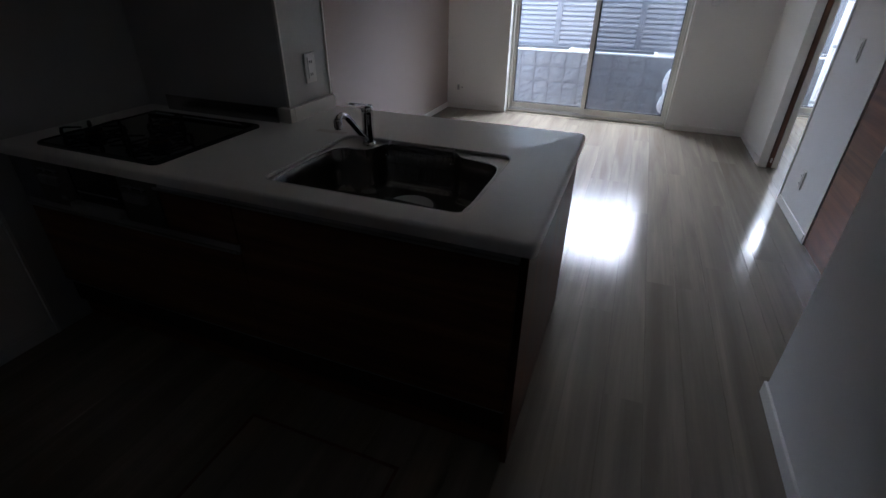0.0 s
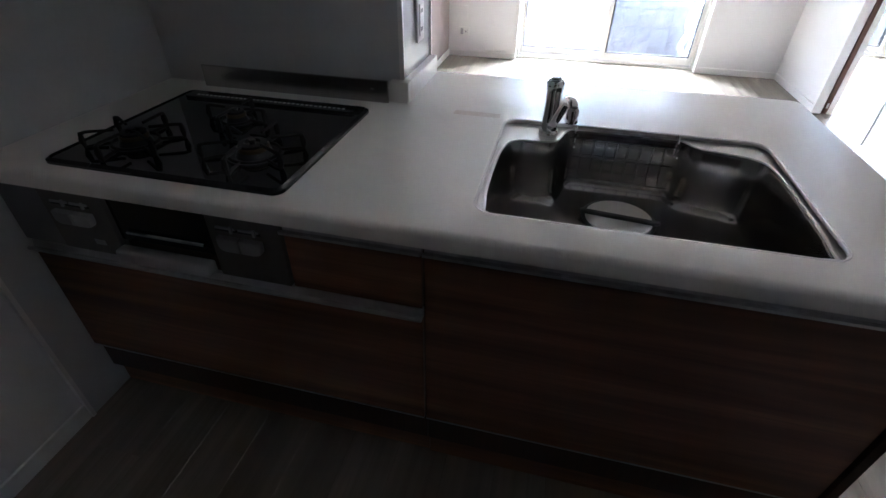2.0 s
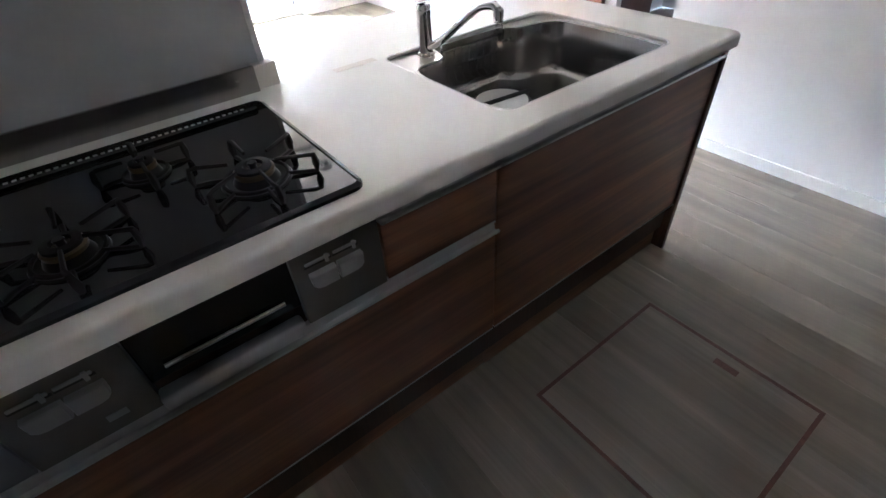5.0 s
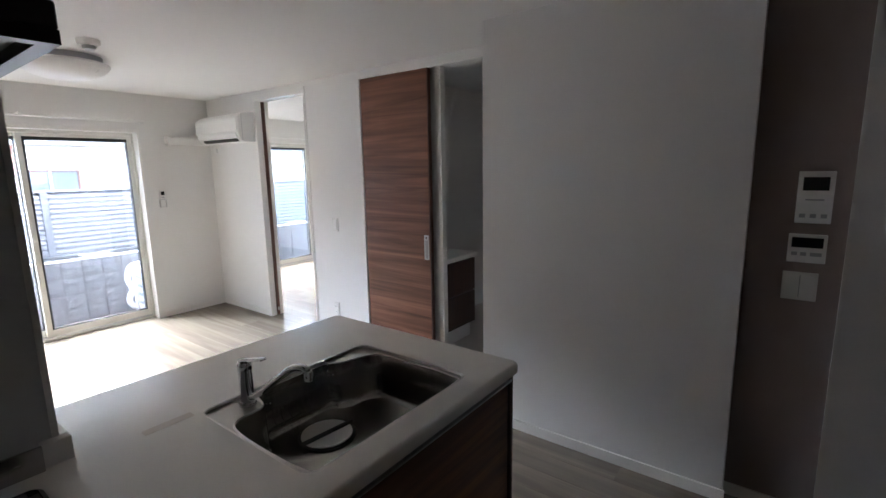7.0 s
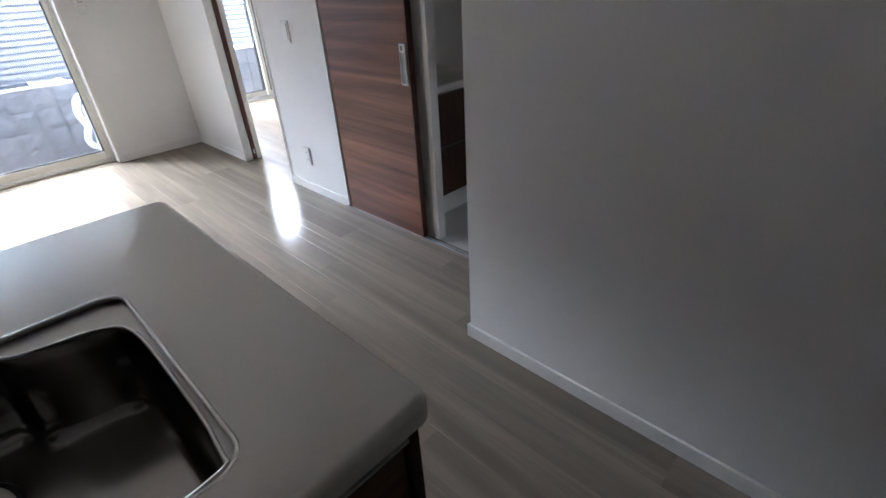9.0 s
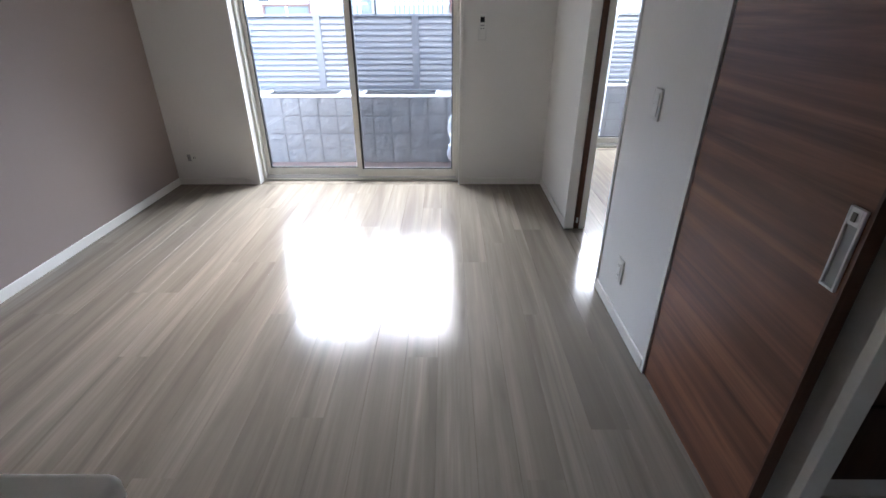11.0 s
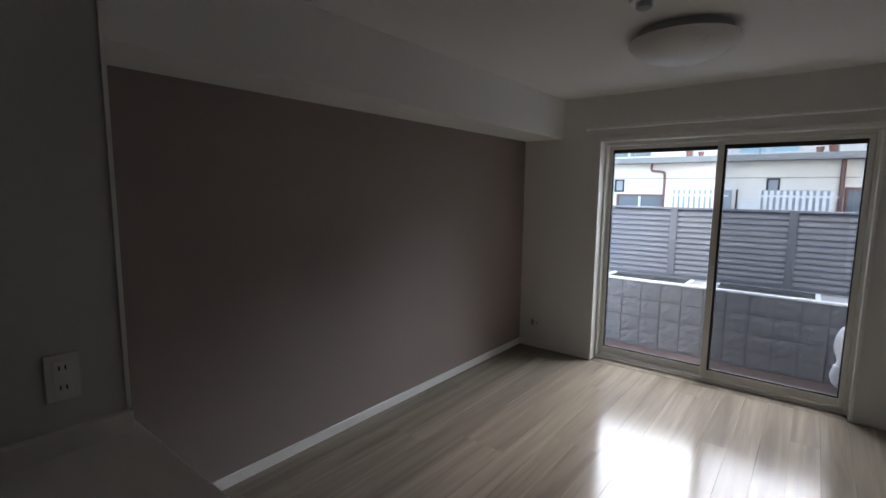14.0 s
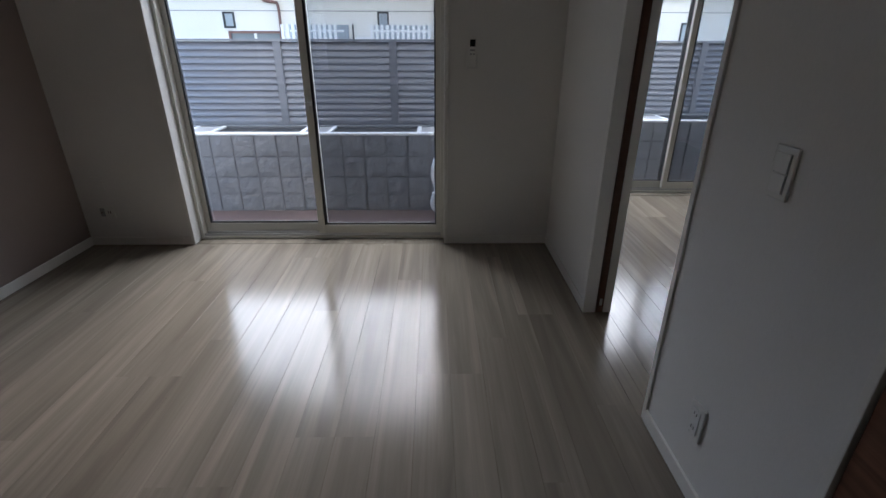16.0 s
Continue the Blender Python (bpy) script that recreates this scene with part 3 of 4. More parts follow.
for x in (0.06, 0.325):
    part("hook", tube(bmesh.new(), smooth_path([(x, 2.905, 0.842), (x, 2.885, 0.852), (x, 2.868, 0.84), (x, 2.868, 0.80), (x, 2.84, 0.81)]), 0.003, 6), M_CHROME, basket, "", True)

# tap
tap = thing("tap", (-0.014, 2.845, 0.84), "polished chrome single-lever mixer tap beside the sink", "tap")
part("base", lathe(bmesh.new(), [(0.027, 0.838), (0.027, 0.846), (0.023, 0.852)], -0.014, 2.845, 28), M_CHROME, tap, "", True)
part("body", lathe(bmesh.new(), [(0.021, 0.85), (0.021, 0.955), (0.0225, 0.957), (0.0225, 0.978), (0.019, 0.983)], -0.014, 2.845, 28), M_CHROME, tap, "", True)
bm = boxes((-0.012, 0.012, -0.115, 0.024, 0.0, 0.010), bevel=0.004)
bm.transform(Matrix.Translation((-0.014, 2.845, 0.984)) @ Matrix.Rotation(radians(-14), 4, "X"))
part("lever", bm, M_CHROME, tap, "", True)
part("spout", tube(bmesh.new(), smooth_path([(-0.012, 2.828, 0.868), (-0.004, 2.78, 0.895), (0.012, 2.69, 0.965), (0.020, 2.64, 1.000), (0.027, 2.60, 1.008), (0.030, 2.583, 1.000)]), 0.011, 12), M_CHROME, tap, "", True)
part("spray_head", lathe(bmesh.new(), [(0.011, 0.972), (0.0135, 0.975), (0.0135, 0.999), (0.010, 1.005)], 0.030, 2.580, 20), M_CHROME, tap, "", True)


# ---- cabinet units ----
FACE = 2.308


def front(name, parent, x0, x1, z0, z1, handle_z=None):
    f = part(name, boxes((x0, x1, FACE, FACE + 0.019, z0, z1), bevel=0.0015), M_WALNUT, parent)
    part("bottom_edge", boxes((x0, x1, FACE - 0.001, FACE + 0.012, z0 - 0.004, z0 - 0.0005)), M_ALU, f, "thin aluminium bottom edge")
    if handle_z:
        h = handle_z
        bm = bmesh.new()
        pts = [(FACE + 0.016, h), (FACE - 0.006, h), (FACE - 0.016, h + 0.006), (FACE - 0.018, h + 0.014), (FACE - 0.012, h + 0.016), (FACE - 0.008, h + 0.010), (FACE, h + 0.008), (FACE + 0.004, h + 0.026), (FACE + 0.016, h + 0.026)]
        a, b = ring(bm, [(x0, y, z) for y, z in pts]), ring(bm, [(x1, y, z) for y, z in pts])
        bridge(bm, a, b)
        bm.faces.new(a), bm.faces.new(list(reversed(b)))
        part("handle", bm, M_ALU, f, "long aluminium grip rail")
    return f


hob_unit = thing("hob_cabinet", (-0.72, 2.5, 0), "walnut drawer cabinet under the gas hob", "cabinet")
part("body", boxes((-1.30, -0.222, FACE + 0.022, 2.93, 0.1, 0.62), (-0.532, -0.222, FACE + 0.022, 2.93, 0.62, 0.80)), M_DARKDOOR, hob_unit)
part("plinth", boxes((-1.30, -0.222, FACE + 0.045, FACE + 0.06, 0.0, 0.216)), M_WALNUT, hob_unit)
front("lower_drawer", hob_unit, -1.292, -0.224, 0.225, 0.590, 0.591)
front("small_drawer", hob_unit, -0.530, -0.224, 0.624, 0.772, 0.773)
part("filler", boxes((-1.30, -1.172, FACE, FACE + 0.018, 0.624, 0.80), bevel=0.001), M_FILLER, hob_unit, "grey filler panel")

sink_unit = thing("sink_cabinet", (0.25, 2.5, 0), "walnut wide drawer cabinet under the sink", "cabinet")
for pn, row in (("front_board", (-0.218, 0.715, FACE + 0.022, FACE + 0.06, 0.1, 0.80)), ("back_board", (-0.218, 0.715, 2.95, 2.97, 0.1, 0.80)), ("side_board", (-0.218, -0.2, FACE + 0.06, 2.95, 0.1, 0.80)), ("bottom_board", (-0.2, 0.715, FACE + 0.06, 2.95, 0.1, 0.12))):
    part(pn, boxes(row), M_DARKDOOR, sink_unit)
part("plinth", boxes((-0.218, 0.715, FACE + 0.045, FACE + 0.06, 0.0, 0.099), (-0.218, 0.715, FACE + 0.04, FACE + 0.0445, 0.0, 0.216)), M_WALNUT, sink_unit)
front("wide_drawer", sink_unit, -0.218, 0.713, 0.225, 0.772, 0.773)

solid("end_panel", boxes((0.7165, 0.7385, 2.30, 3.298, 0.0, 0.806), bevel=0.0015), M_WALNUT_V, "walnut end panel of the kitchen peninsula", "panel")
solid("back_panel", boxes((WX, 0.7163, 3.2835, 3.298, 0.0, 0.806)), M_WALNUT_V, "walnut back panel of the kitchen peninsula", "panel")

# ---- gas hob ----
hob = thing("gas_hob", (-0.84, 2.58, TOP), "dark grey three-burner built-in gas hob", "gas hob")
part("plate", prism(bmesh.new(), rounded(-1.131, -0.536, 2.332, 2.847, 0.02, 5), TOP + 0.003, TOP + 0.009), M_HOB, hob, "", True)
bm = bmesh.new()
o = rounded(-1.137, -0.530, 2.326, 2.853, 0.026, 6)
i_ = rounded(-1.128, -0.539, 2.335, 2.844, 0.018, 6)
rs = [ring(bm, [(x, y, z) for x, y in p]) for p, z in ((o, TOP), (o, TOP + 0.007), (i_, TOP + 0.0125), (i_, TOP + 0.0085))]
for a, b in zip(rs, rs[1:]):
    bridge(bm, a, b)
part("edge_frame", bm, M_HOBTRIM, hob, "dark metal edge frame", True)
vent = part("exhaust_grille", prism(bmesh.new(), rounded(-1.105, -0.560, 2.782, 2.832, 0.01, 3), TOP + 0.009, TOP + 0.016), M_BLACK, hob, "black perforated exhaust strip", True)
for k in range(34):
    x = -1.07 + k * 0.0143
    part("slot", boxes((x, x + 0.008, 2.797, 2.803, TOP + 0.016, TOP + 0.0175)), M_STEEL, vent)


def burner(cx, cy, r, arms, reach):
    b = part("burner", lathe(bmesh.new(), [(r * 1.75, TOP + 0.009), (r * 1.7, TOP + 0.012), (r * 1.15, TOP + 0.0105), (r * 1.05, TOP + 0.018), (r * 0.95, TOP + 0.024)], cx, cy, 30), M_BURNER, hob, "tarnished burner bowl", True)
    part("flame_ring", lathe(bmesh.new(), [(r * 0.98, TOP + 0.024), (r * 1.0, TOP + 0.031), (r * 0.9, TOP + 0.034)], cx, cy, 30), M_BRASS, b, "heat-stained brass ring", True)
    part("burner_cap", lathe(bmesh.new(), [(r * 0.88, TOP + 0.034), (r * 0.86, TOP + 0.039), (r * 0.5, TOP + 0.041), (r * 0.42, TOP + 0.030)], cx, cy, 30), M_IRON, b, "black burner cap", True)
    part("sensor", lathe(bmesh.new(), [(0.007, TOP + 0.03), (0.007, TOP + 0.042), (0.009, TOP + 0.043), (0.008, TOP + 0.046)], cx, cy, 14), M_BURNER, b, "spring temperature sensor", True)
    bm = bmesh.new()
    tube(bm, [(cx + r * 1.55 * math.cos(a), cy + r * 1.55 * math.sin(a), TOP + 0.014) for a in np.linspace(0, 2 * math.pi, 33)], 0.004, 6, False)
    g = part("pan_support", bm, M_IRON, hob, "black cast-iron pan support", True)
    for k in range(arms):
        a = radians(90 + 360 * k / arms)
        u, v = Vector((math.cos(a), math.sin(a), 0)), Vector((-math.sin(a), math.cos(a), 0))
        c = Vector((cx, cy, TOP))
        up = lambda h: Vector((0, 0, h))
        loop = [c + u * r * 1.12 + up(0.046), c + u * reach * 0.9 + up(0.047), c + u * reach + v * 0.003 + up(0.045), c + u * reach * 1.02 + v * 0.004 + up(0.028), c + u * reach + v * 0.003 + up(0.0105), c + u * reach * 0.8 + up(0.013), c + u * r * 1.5 + up(0.015)]
        part("prong", tube(bmesh.new(), loop, [0.0035, 0.0042, 0.0055, 0.0075, 0.0055, 0.0042, 0.0035], 6), M_IRON, g, "", True)


burner(-0.993, 2.462, 0.034, 6, 0.108)
burner(-0.680, 2.480, 0.038, 6, 0.112)
burner(-0.840, 2.655, 0.026, 4, 0.080)

part("left_panel", boxes((-1.168, -0.986, FACE - 0.004, FACE + 0.02, 0.624, 0.80), bevel=0.002), M_CTRL, hob)
part("right_panel", boxes((-0.716, -0.536, FACE - 0.004, FACE + 0.02, 0.624, 0.80), bevel=0.002), M_CTRL, hob)
win = part("grill_door", boxes((-0.985, -0.717, FACE + 0.006, FACE + 0.016, 0.672, 0.798), bevel=0.002), M_BLACK, hob, "black glass grill door")
part("rack_rod", tube(bmesh.new(), [(-0.955, FACE + 0.001, 0.700), (-0.745, FACE + 0.001, 0.700)], 0.0045, 8), M_CHROME, win, "chrome rack rod", True)
part("grill_handle", boxes((-0.985, -0.728, FACE - 0.030, FACE + 0.004, 0.628, 0.662), bevel=0.008, seg=3), M_ALU, hob, "silver grill pull handle", True)
for x0, outer in ((-1.135, -1), (-1.079, 1), (-0.69, -1), (-0.634, 1)):
    bm = bmesh.new()
    prof = [(0.0, 0.743), (0.052, 0.743), (0.052, 0.731)] + [(0.034 + 0.018 * math.sin(radians(a)), 0.724 + 0.016 * math.cos(radians(a))) for a in (75, 110, 145)] + [(0.034, 0.708), (0.0, 0.708)]
    prof = [(x0 + (u if outer > 0 else 0.052 - u), z) for u, z in prof]
    rows = [ring(bm, [(x, y, z) for x, z in prof]) for y in (FACE - 0.0045, FACE - 0.016)]
    rows.append(ring(bm, [(x0 + 0.026 + (x - x0 - 0.026) * 0.94, FACE - 0.019, 0.726 + (z - 0.726) * 0.9) for x, z in prof]))
    bridge(bm, rows[0], rows[1]), bridge(bm, rows[1], rows[2])
    bm.faces.new(rows[2]), bm.faces.new(list(reversed(rows[0])))
    knob = part("knob", bm, M_KNOB, hob, "grey push knob with a rounded corner")
    part("slider", boxes((x0 - 0.002, x0 + 0.047, FACE - 0.008, FACE - 0.0045, 0.762, 0.768), bevel=0.001), M_KNOB, knob, "heat slider bar")
    part("slider_slot", boxes((x0 - 0.004, x0 + 0.050, FACE - 0.0052, FACE - 0.0042, 0.756, 0.7615)), M_RUBBER, knob, "dark slider slot")
    part("lever_tip", boxes((x0 + 0.036, x0 + 0.042, FACE - 0.013, FACE - 0.0085, 0.757, 0.774)), M_KNOB, knob)
part("battery_lid", boxes((-1.06, -1.03, FACE - 0.006, FACE - 0.0045, 0.652, 0.666)), M_KNOB, hob)

# ---- range hood ----
hood = thing("range_hood", (-0.85, 2.65, 1.79), "black slim range hood above the hob", "range hood")
part("canopy", boxes((-1.301, -0.50, 2.37, 2.966, 1.775, 1.815), bevel=0.004), M_HOOD, hood)
part("lip", boxes((-1.301, -0.50, 2.37, 2.395, 1.755, 1.775), (-0.525, -0.50, 2.395, 2.966, 1.755, 1.775), (-1.301, -1.215, 2.395, 2.966, 1.755, 1.775), (-1.215, -0.525, 2.94, 2.966, 1.755, 1.775)), M_HOOD, hood)
part("intake_panel", boxes((-1.14, -0.62, 2.45, 2.86, 1.752, 1.766), bevel=0.004), M_FILTER, hood, "grey intake panel")
part("upper_box", boxes((-1.15, -0.62, 2.62, 2.966, 1.815, CEIL), bevel=0.003), M_HOOD, hood)

# ---- underfloor hatch ----
hatch = thing("floor_hatch", (0.115, 1.83, 0), "wood-faced underfloor storage hatch with a dark frame", "floor hatch")
hx0, hx1, hy0, hy1 = -0.178, 0.42, 1.575, 2.155
part("hatch_frame", boxes((hx0, hx1, hy0, hy0 + 0.012, -0.004, 0.0025), (hx0, hx1, hy1 - 0.012, hy1, -0.004, 0.0025), (hx0, hx0 + 0.012, hy0 + 0.012, hy1 - 0.012, -0.004, 0.0025), (hx1 - 0.012, hx1, hy0 + 0.012, hy1 - 0.012, -0.004, 0.0025)), M_DOOREDGE, hatch, "dark bronze frame")
part("lid", boxes((hx0 + 0.013, hx1 - 0.013, hy0 + 0.013, hy1 - 0.013, -0.004, 0.0015)), M_SILL, hatch)
part("lift_ring", boxes((0.345, 0.37, 1.80, 1.875, 0.0015, 0.004), bevel=0.001), M_DOOREDGE, hatch, "dark recessed lift ring")


# ---- electrical fittings ----
def plate(name, at, normal, w, h, label, category, cells=(), material=None, depth=0.008):
    """A wall plate at its middle; normal is a wall direction; cells are (u0, u1, v0, v1, thickness, material)."""
    t = thing(name, at, label, category)
    n = Vector(normal)
    u = Vector((0, 0, 1)).cross(n)
    m = Matrix((u, n, Vector((0, 0, 1)))).transposed().to_4x4()
    m.translation = Vector(at)

    def put(pn, u0, u1, v0, v1, d0, d1, mat, bev, lab=""):
        bm = boxes((u0, u1, d0, d1, v0, v1), bevel=bev)
        bm.transform(m)
        return part(pn, bm, mat, t, lab)
    put("cover", -w / 2, w / 2, -h / 2, h / 2, 0, depth, material or M_IVORY, 0.003)
    for pn, u0, u1, v0, v1, d, mat in cells:
        put(pn, u0, u1, v0, v1, depth, depth + d, mat, 0.0006)
    return t


SLITS = (("slot", -0.009, -0.006, 0.02, 0.032, 0.0006, M_LCD), ("slot", 0.004, 0.007, 0.02, 0.032, 0.0006, M_LCD), ("slot", -0.009, -0.006, -0.032, -0.02, 0.0006, M_LCD), ("slot", 0.004, 0.007, -0.032, -0.02, 0.0006, M_LCD))
plate("wall_outlet", (-0.465, 3.138, 1.05), (1, 0, 0), 0.075, 0.125, "ivory double wall outlet on the partition", "outlet", (("socket", -0.02, 0.02, -0.045, 0.045, 0.003, M_WHITE),) + tuple((a, b, c, d, e, 0.0036, g) for a, b, c, d, e, f, g in SLITS))
plate("wall_outlet", (EX, 4.897, 0.272), (-1, 0, 0), 0.075, 0.125, "ivory double wall outlet above the baseboard", "outlet", (("socket", -0.02, 0.02, -0.045, 0.045, 0.003, M_WHITE),) + tuple((a, b, c, d, e, 0.0036, g) for a, b, c, d, e, f, g in SLITS))
plate("light_switch", (EX, 4.85, 1.077), (-1, 0, 0), 0.075, 0.125, "ivory rocker light switch", "light switch", (("rocker", -0.022, 0.022, 0.002, 0.046, 0.004, M_WHITE), ("rocker", -0.022, 0.022, -0.046, -0.002, 0.004, M_WHITE), ("seam", -0.024, -0.0225, -0.047, 0.047, 0.001, M_GREYPL), ("seam", 0.0225, 0.024, -0.047, 0.047, 0.001, M_GREYPL)))
plate("antenna_outlet", (-1.08, NY, 0.25), (0, -1, 0), 0.12, 0.09, "ivory antenna and power outlet", "outlet", (("jack", -0.035, -0.005, -0.03, 0.03, 0.004, M_GREYPL), ("coax_socket", -0.026, -0.014, -0.006, 0.006, 0.012, M_CHROME), ("slot", 0.015, 0.02, -0.01, 0.01, 0.001, M_LCD), ("slot", 0.03, 0.035, -0.01, 0.01, 0.001, M_LCD)))
plate("blank_plate", (-1.08, NY, 0.44), (0, -1, 0), 0.075, 0.125, "white blank wall plate", "wall plate", (), M_WALL)
plate("intercom", (1.685, 1.441, 1.428), (-1, 0, 0), 0.118, 0.21, "white wall intercom with dark screen", "intercom", (("screen", -0.042, 0.042, 0.028, 0.082, 0.002, M_LCD), ("speaker", -0.03, 0.03, -0.012, -0.006, 0.0015, M_GREYPL), ("button", -0.045, -0.025, -0.082, -0.066, 0.002, M_GREYPL), ("button", -0.01, 0.01, -0.082, -0.066, 0.002, M_GREYPL), ("button", 0.025, 0.045, -0.082, -0.066, 0.002, M_GREYPL)), M_WHITE, 0.022)
plate("boiler_remote", (1.685, 1.448, 1.218), (-1, 0, 0), 0.128, 0.118, "white water heater remote with dark display", "remote panel", (("display", -0.052, 0.052, 0.004, 0.046, 0.002, M_LCD), ("button", -0.05, -0.03, -0.03, -0.015, 0.002, M_GREYPL), ("button", -0.02, 0.0, -0.03, -0.015, 0.002, M_GREYPL), ("button", 0.012, 0.05, -0.03, -0.015, 0.002, M_GREYPL)), M_WHITE, 0.018)
plate("light_switch", (1.685, 1.459, 1.056), (-1, 0, 0), 0.12, 0.12, "ivory double rocker light switch", "light switch", (("rocker", -0.048, -0.002, -0.046, 0.046, 0.004, M_WHITE), ("rocker", 0.002, 0.048, -0.046, 0.046, 0.004, M_WHITE), ("seam", -0.0015, 0.0015, -0.046, 0.046, 0.001, M_GREYPL)))
ac_remote = plate("remote_control", (1.488, NY, 1.305), (0, -1, 0), 0.050, 0.175, "white air conditioner remote in its wall holder", "remote control", (("display", -0.017, 0.017, 0.030, 0.070, 0.002, M_LCD), ("button", -0.015, 0.015, 0.004, 0.014, 0.002, M_GREYPL), ("button", -0.015, -0.004, -0.018, -0.008, 0.002, M_GREYPL), ("button", 0.004, 0.015, -0.018, -0.008, 0.002, M_GREYPL)), M_WHITE, 0.026)
part("wall_holder", boxes((1.455, 1.521, 6.952, NY, 1.205, 1.29), (1.455, 1.4615, 6.936, 6.952, 1.205, 1.29), (1.5145, 1.521, 6.936, 6.952, 1.205, 1.29), bevel=0.002), M_HOLDER, ac_remote, "pale grey holder")

# ---- ceiling fittings ----
lamp = thing("ceiling_lamp", (0.405, 5.6, CEIL), "round white unlit ceiling lamp", "ceiling lamp")
part("base", lathe(bmesh.new(), [(0.225, CEIL), (0.225, CEIL - 0.044), (0.215, CEIL - 0.047)], 0.405, 5.6, 48), M_GREYPL, lamp, "", True)
part("shade", lathe(bmesh.new(), [(0.24, CEIL - 0.040), (0.264, CEIL - 0.046), (0.268, CEIL - 0.056), (0.256, CEIL - 0.075), (0.230, CEIL - 0.099), (0.186, CEIL - 0.124), (0.13, CEIL - 0.143), (0.065, CEIL - 0.153), (0.005, CEIL - 0.156)], 0.405, 5.6, 48), M_LAMP, lamp, "milky domed shade", True)
smoke = thing("smoke_detector", (0.375, 5.0, CEIL), "white round smoke detector", "smoke detector")
part("base", lathe(bmesh.new(), [(0.062, CEIL), (0.062, CEIL - 0.022), (0.055, CEIL - 0.034)], 0.375, 5.0, 32), M_WHITE, smoke, "", True)
part("sensor", lathe(bmesh.new(), [(0.035, CEIL - 0.034), (0.033, CEIL - 0.055), (0.022, CEIL - 0.062)], 0.375, 5.0, 24), M_GREYPL, smoke, "", True)
part("test_tab", boxes((0.40, 0.415, 4.99, 5.01, CEIL - 0.045, CEIL - 0.027), bevel=0.002), M_WHITE, smoke)

# ---- air conditioner ----
ac = thing("air_conditioner", (1.95, 6.41, 1.9), "white wall-mounted split air conditioner", "air conditioner")


def extruded_y(bm, outline, y0, y1):
    a, b = ring(bm, [(x, y0, z) for x, z in outline]), ring(bm, [(x, y1, z) for x, z in outline])
    bridge(bm, a, b)
    bm.faces.new(a), bm.faces.new(list(reversed(b)))
    return bm


AY0, AY1 = 6.03, 6.86
part("casing", extruded_y(bmesh.new(), [(EX, 1.872), (EX, 2.165), (1.985, 2.165), (1.930, 2.150), (1.884, 2.118), (1.884, 1.955), (1.898, 1.910), (1.925, 1.880), (1.96, 1.872)], AY0, AY1), M_WHITE, ac)
part("front_panel", extruded_y(bmesh.new(), [(1.882, 1.962), (1.882, 2.116), (1.876, 2.112), (1.868, 2.096), (1.866, 1.98), (1.872, 1.964)], AY0 + 0.004, AY1 - 0.004), M_WHITE, ac)
part("flap", extruded_y(bmesh.new(), [(1.868, 1.958), (1.880, 1.957), (1.893, 1.911), (1.886, 1.905), (1.874, 1.922)], AY0 + 0.03, AY1 - 0.03), M_WHITE, ac)
part("outlet_slot", extruded_y(bmesh.new(), [(1.890, 1.903), (1.920, 1.874), (1.924, 1.878), (1.896, 1.909)], AY0 + 0.06, AY1 - 0.10), M_LCD, ac, "dark air outlet slot")
part("end_seam", boxes((1.926, 1.929, AY0 - 0.0008, AY0, 1.885, 2.146)), M_GREYPL, ac)
part("end_badge", lathe(bmesh.new(), [(0.011, -0.004), (0.011, 0.0), (0.009, 0.0015)], 0, 0, 16), M_IVORY, ac).matrix_basis = Matrix.Translation((2.045, AY0, 1.925)) @ Matrix.Rotation(radians(90), 4, "X")
duct = thing("pipe_cover", (1.78, 6.93, 1.9), "white air conditioner pipe cover", "pipe cover")
part("cover", boxes((1.60, 1.90, 6.895, NY, 1.872, 1.945), bevel=0.012, seg=3), M_WHITE, duct, "", True)
part("end_piece", boxes((1.575, 1.615, 6.885, NY, 1.862, 1.955), bevel=0.012, seg=3), M_WHITE, duct, "", True)
part("elbow", boxes((1.88, EX, 6.888, NY, 1.868, 1.94), bevel=0.01, seg=3), M_WHITE, duct, "", True)
plug = thing("cord_plug", (2.05, 6.93, 1.75), "white plug and cord below the air conditioner", "plug")
part("plug", boxes((2.04, EX, 6.80, 6.85, 1.78, 1.83), bevel=0.004), M_WHITE, plug)
part("cord", tube(bmesh.new(), smooth_path([(2.055, 6.825, 1.9), (2.05, 6.83, 1.86), (2.052, 6.825, 1.82)]), 0.004, 8), M_WHITE, plug, "", True)

# ---- washroom ----
vanity = thing("vanity", (2.53, 4.06, 0), "dark walnut washroom vanity with white basin top", "vanity")
part("cabinet", boxes((2.235, 2.82, 3.845, 4.345, 0.15, 0.765), bevel=0.002), M_DARKDOOR, vanity)
part("drawer_front", boxes((2.24, 2.815, 3.823, 3.843, 0.46, 0.755), bevel=0.002), M_DARKDOOR, vanity)
part("drawer_front", boxes((2.24, 2.815, 3.823, 3.843, 0.155, 0.45), bevel=0.002), M_DARKDOOR, vanity)
part("basin_top", boxes((2.233, 2.83, 3.80, 4.347, 0.768, 0.812), bevel=0.008, seg=3), M_WHITE, vanity, "white basin top", True)
part("plinth", boxes((2.24, 2.815, 3.88, 4.34, 0.0, 0.148)), M_WHITE, vanity, "white plinth")
part("backsplash", boxes((2.233, 2.83, 4.325, 4.347, 0.812, 1.0)), M_PANEL, vanity)
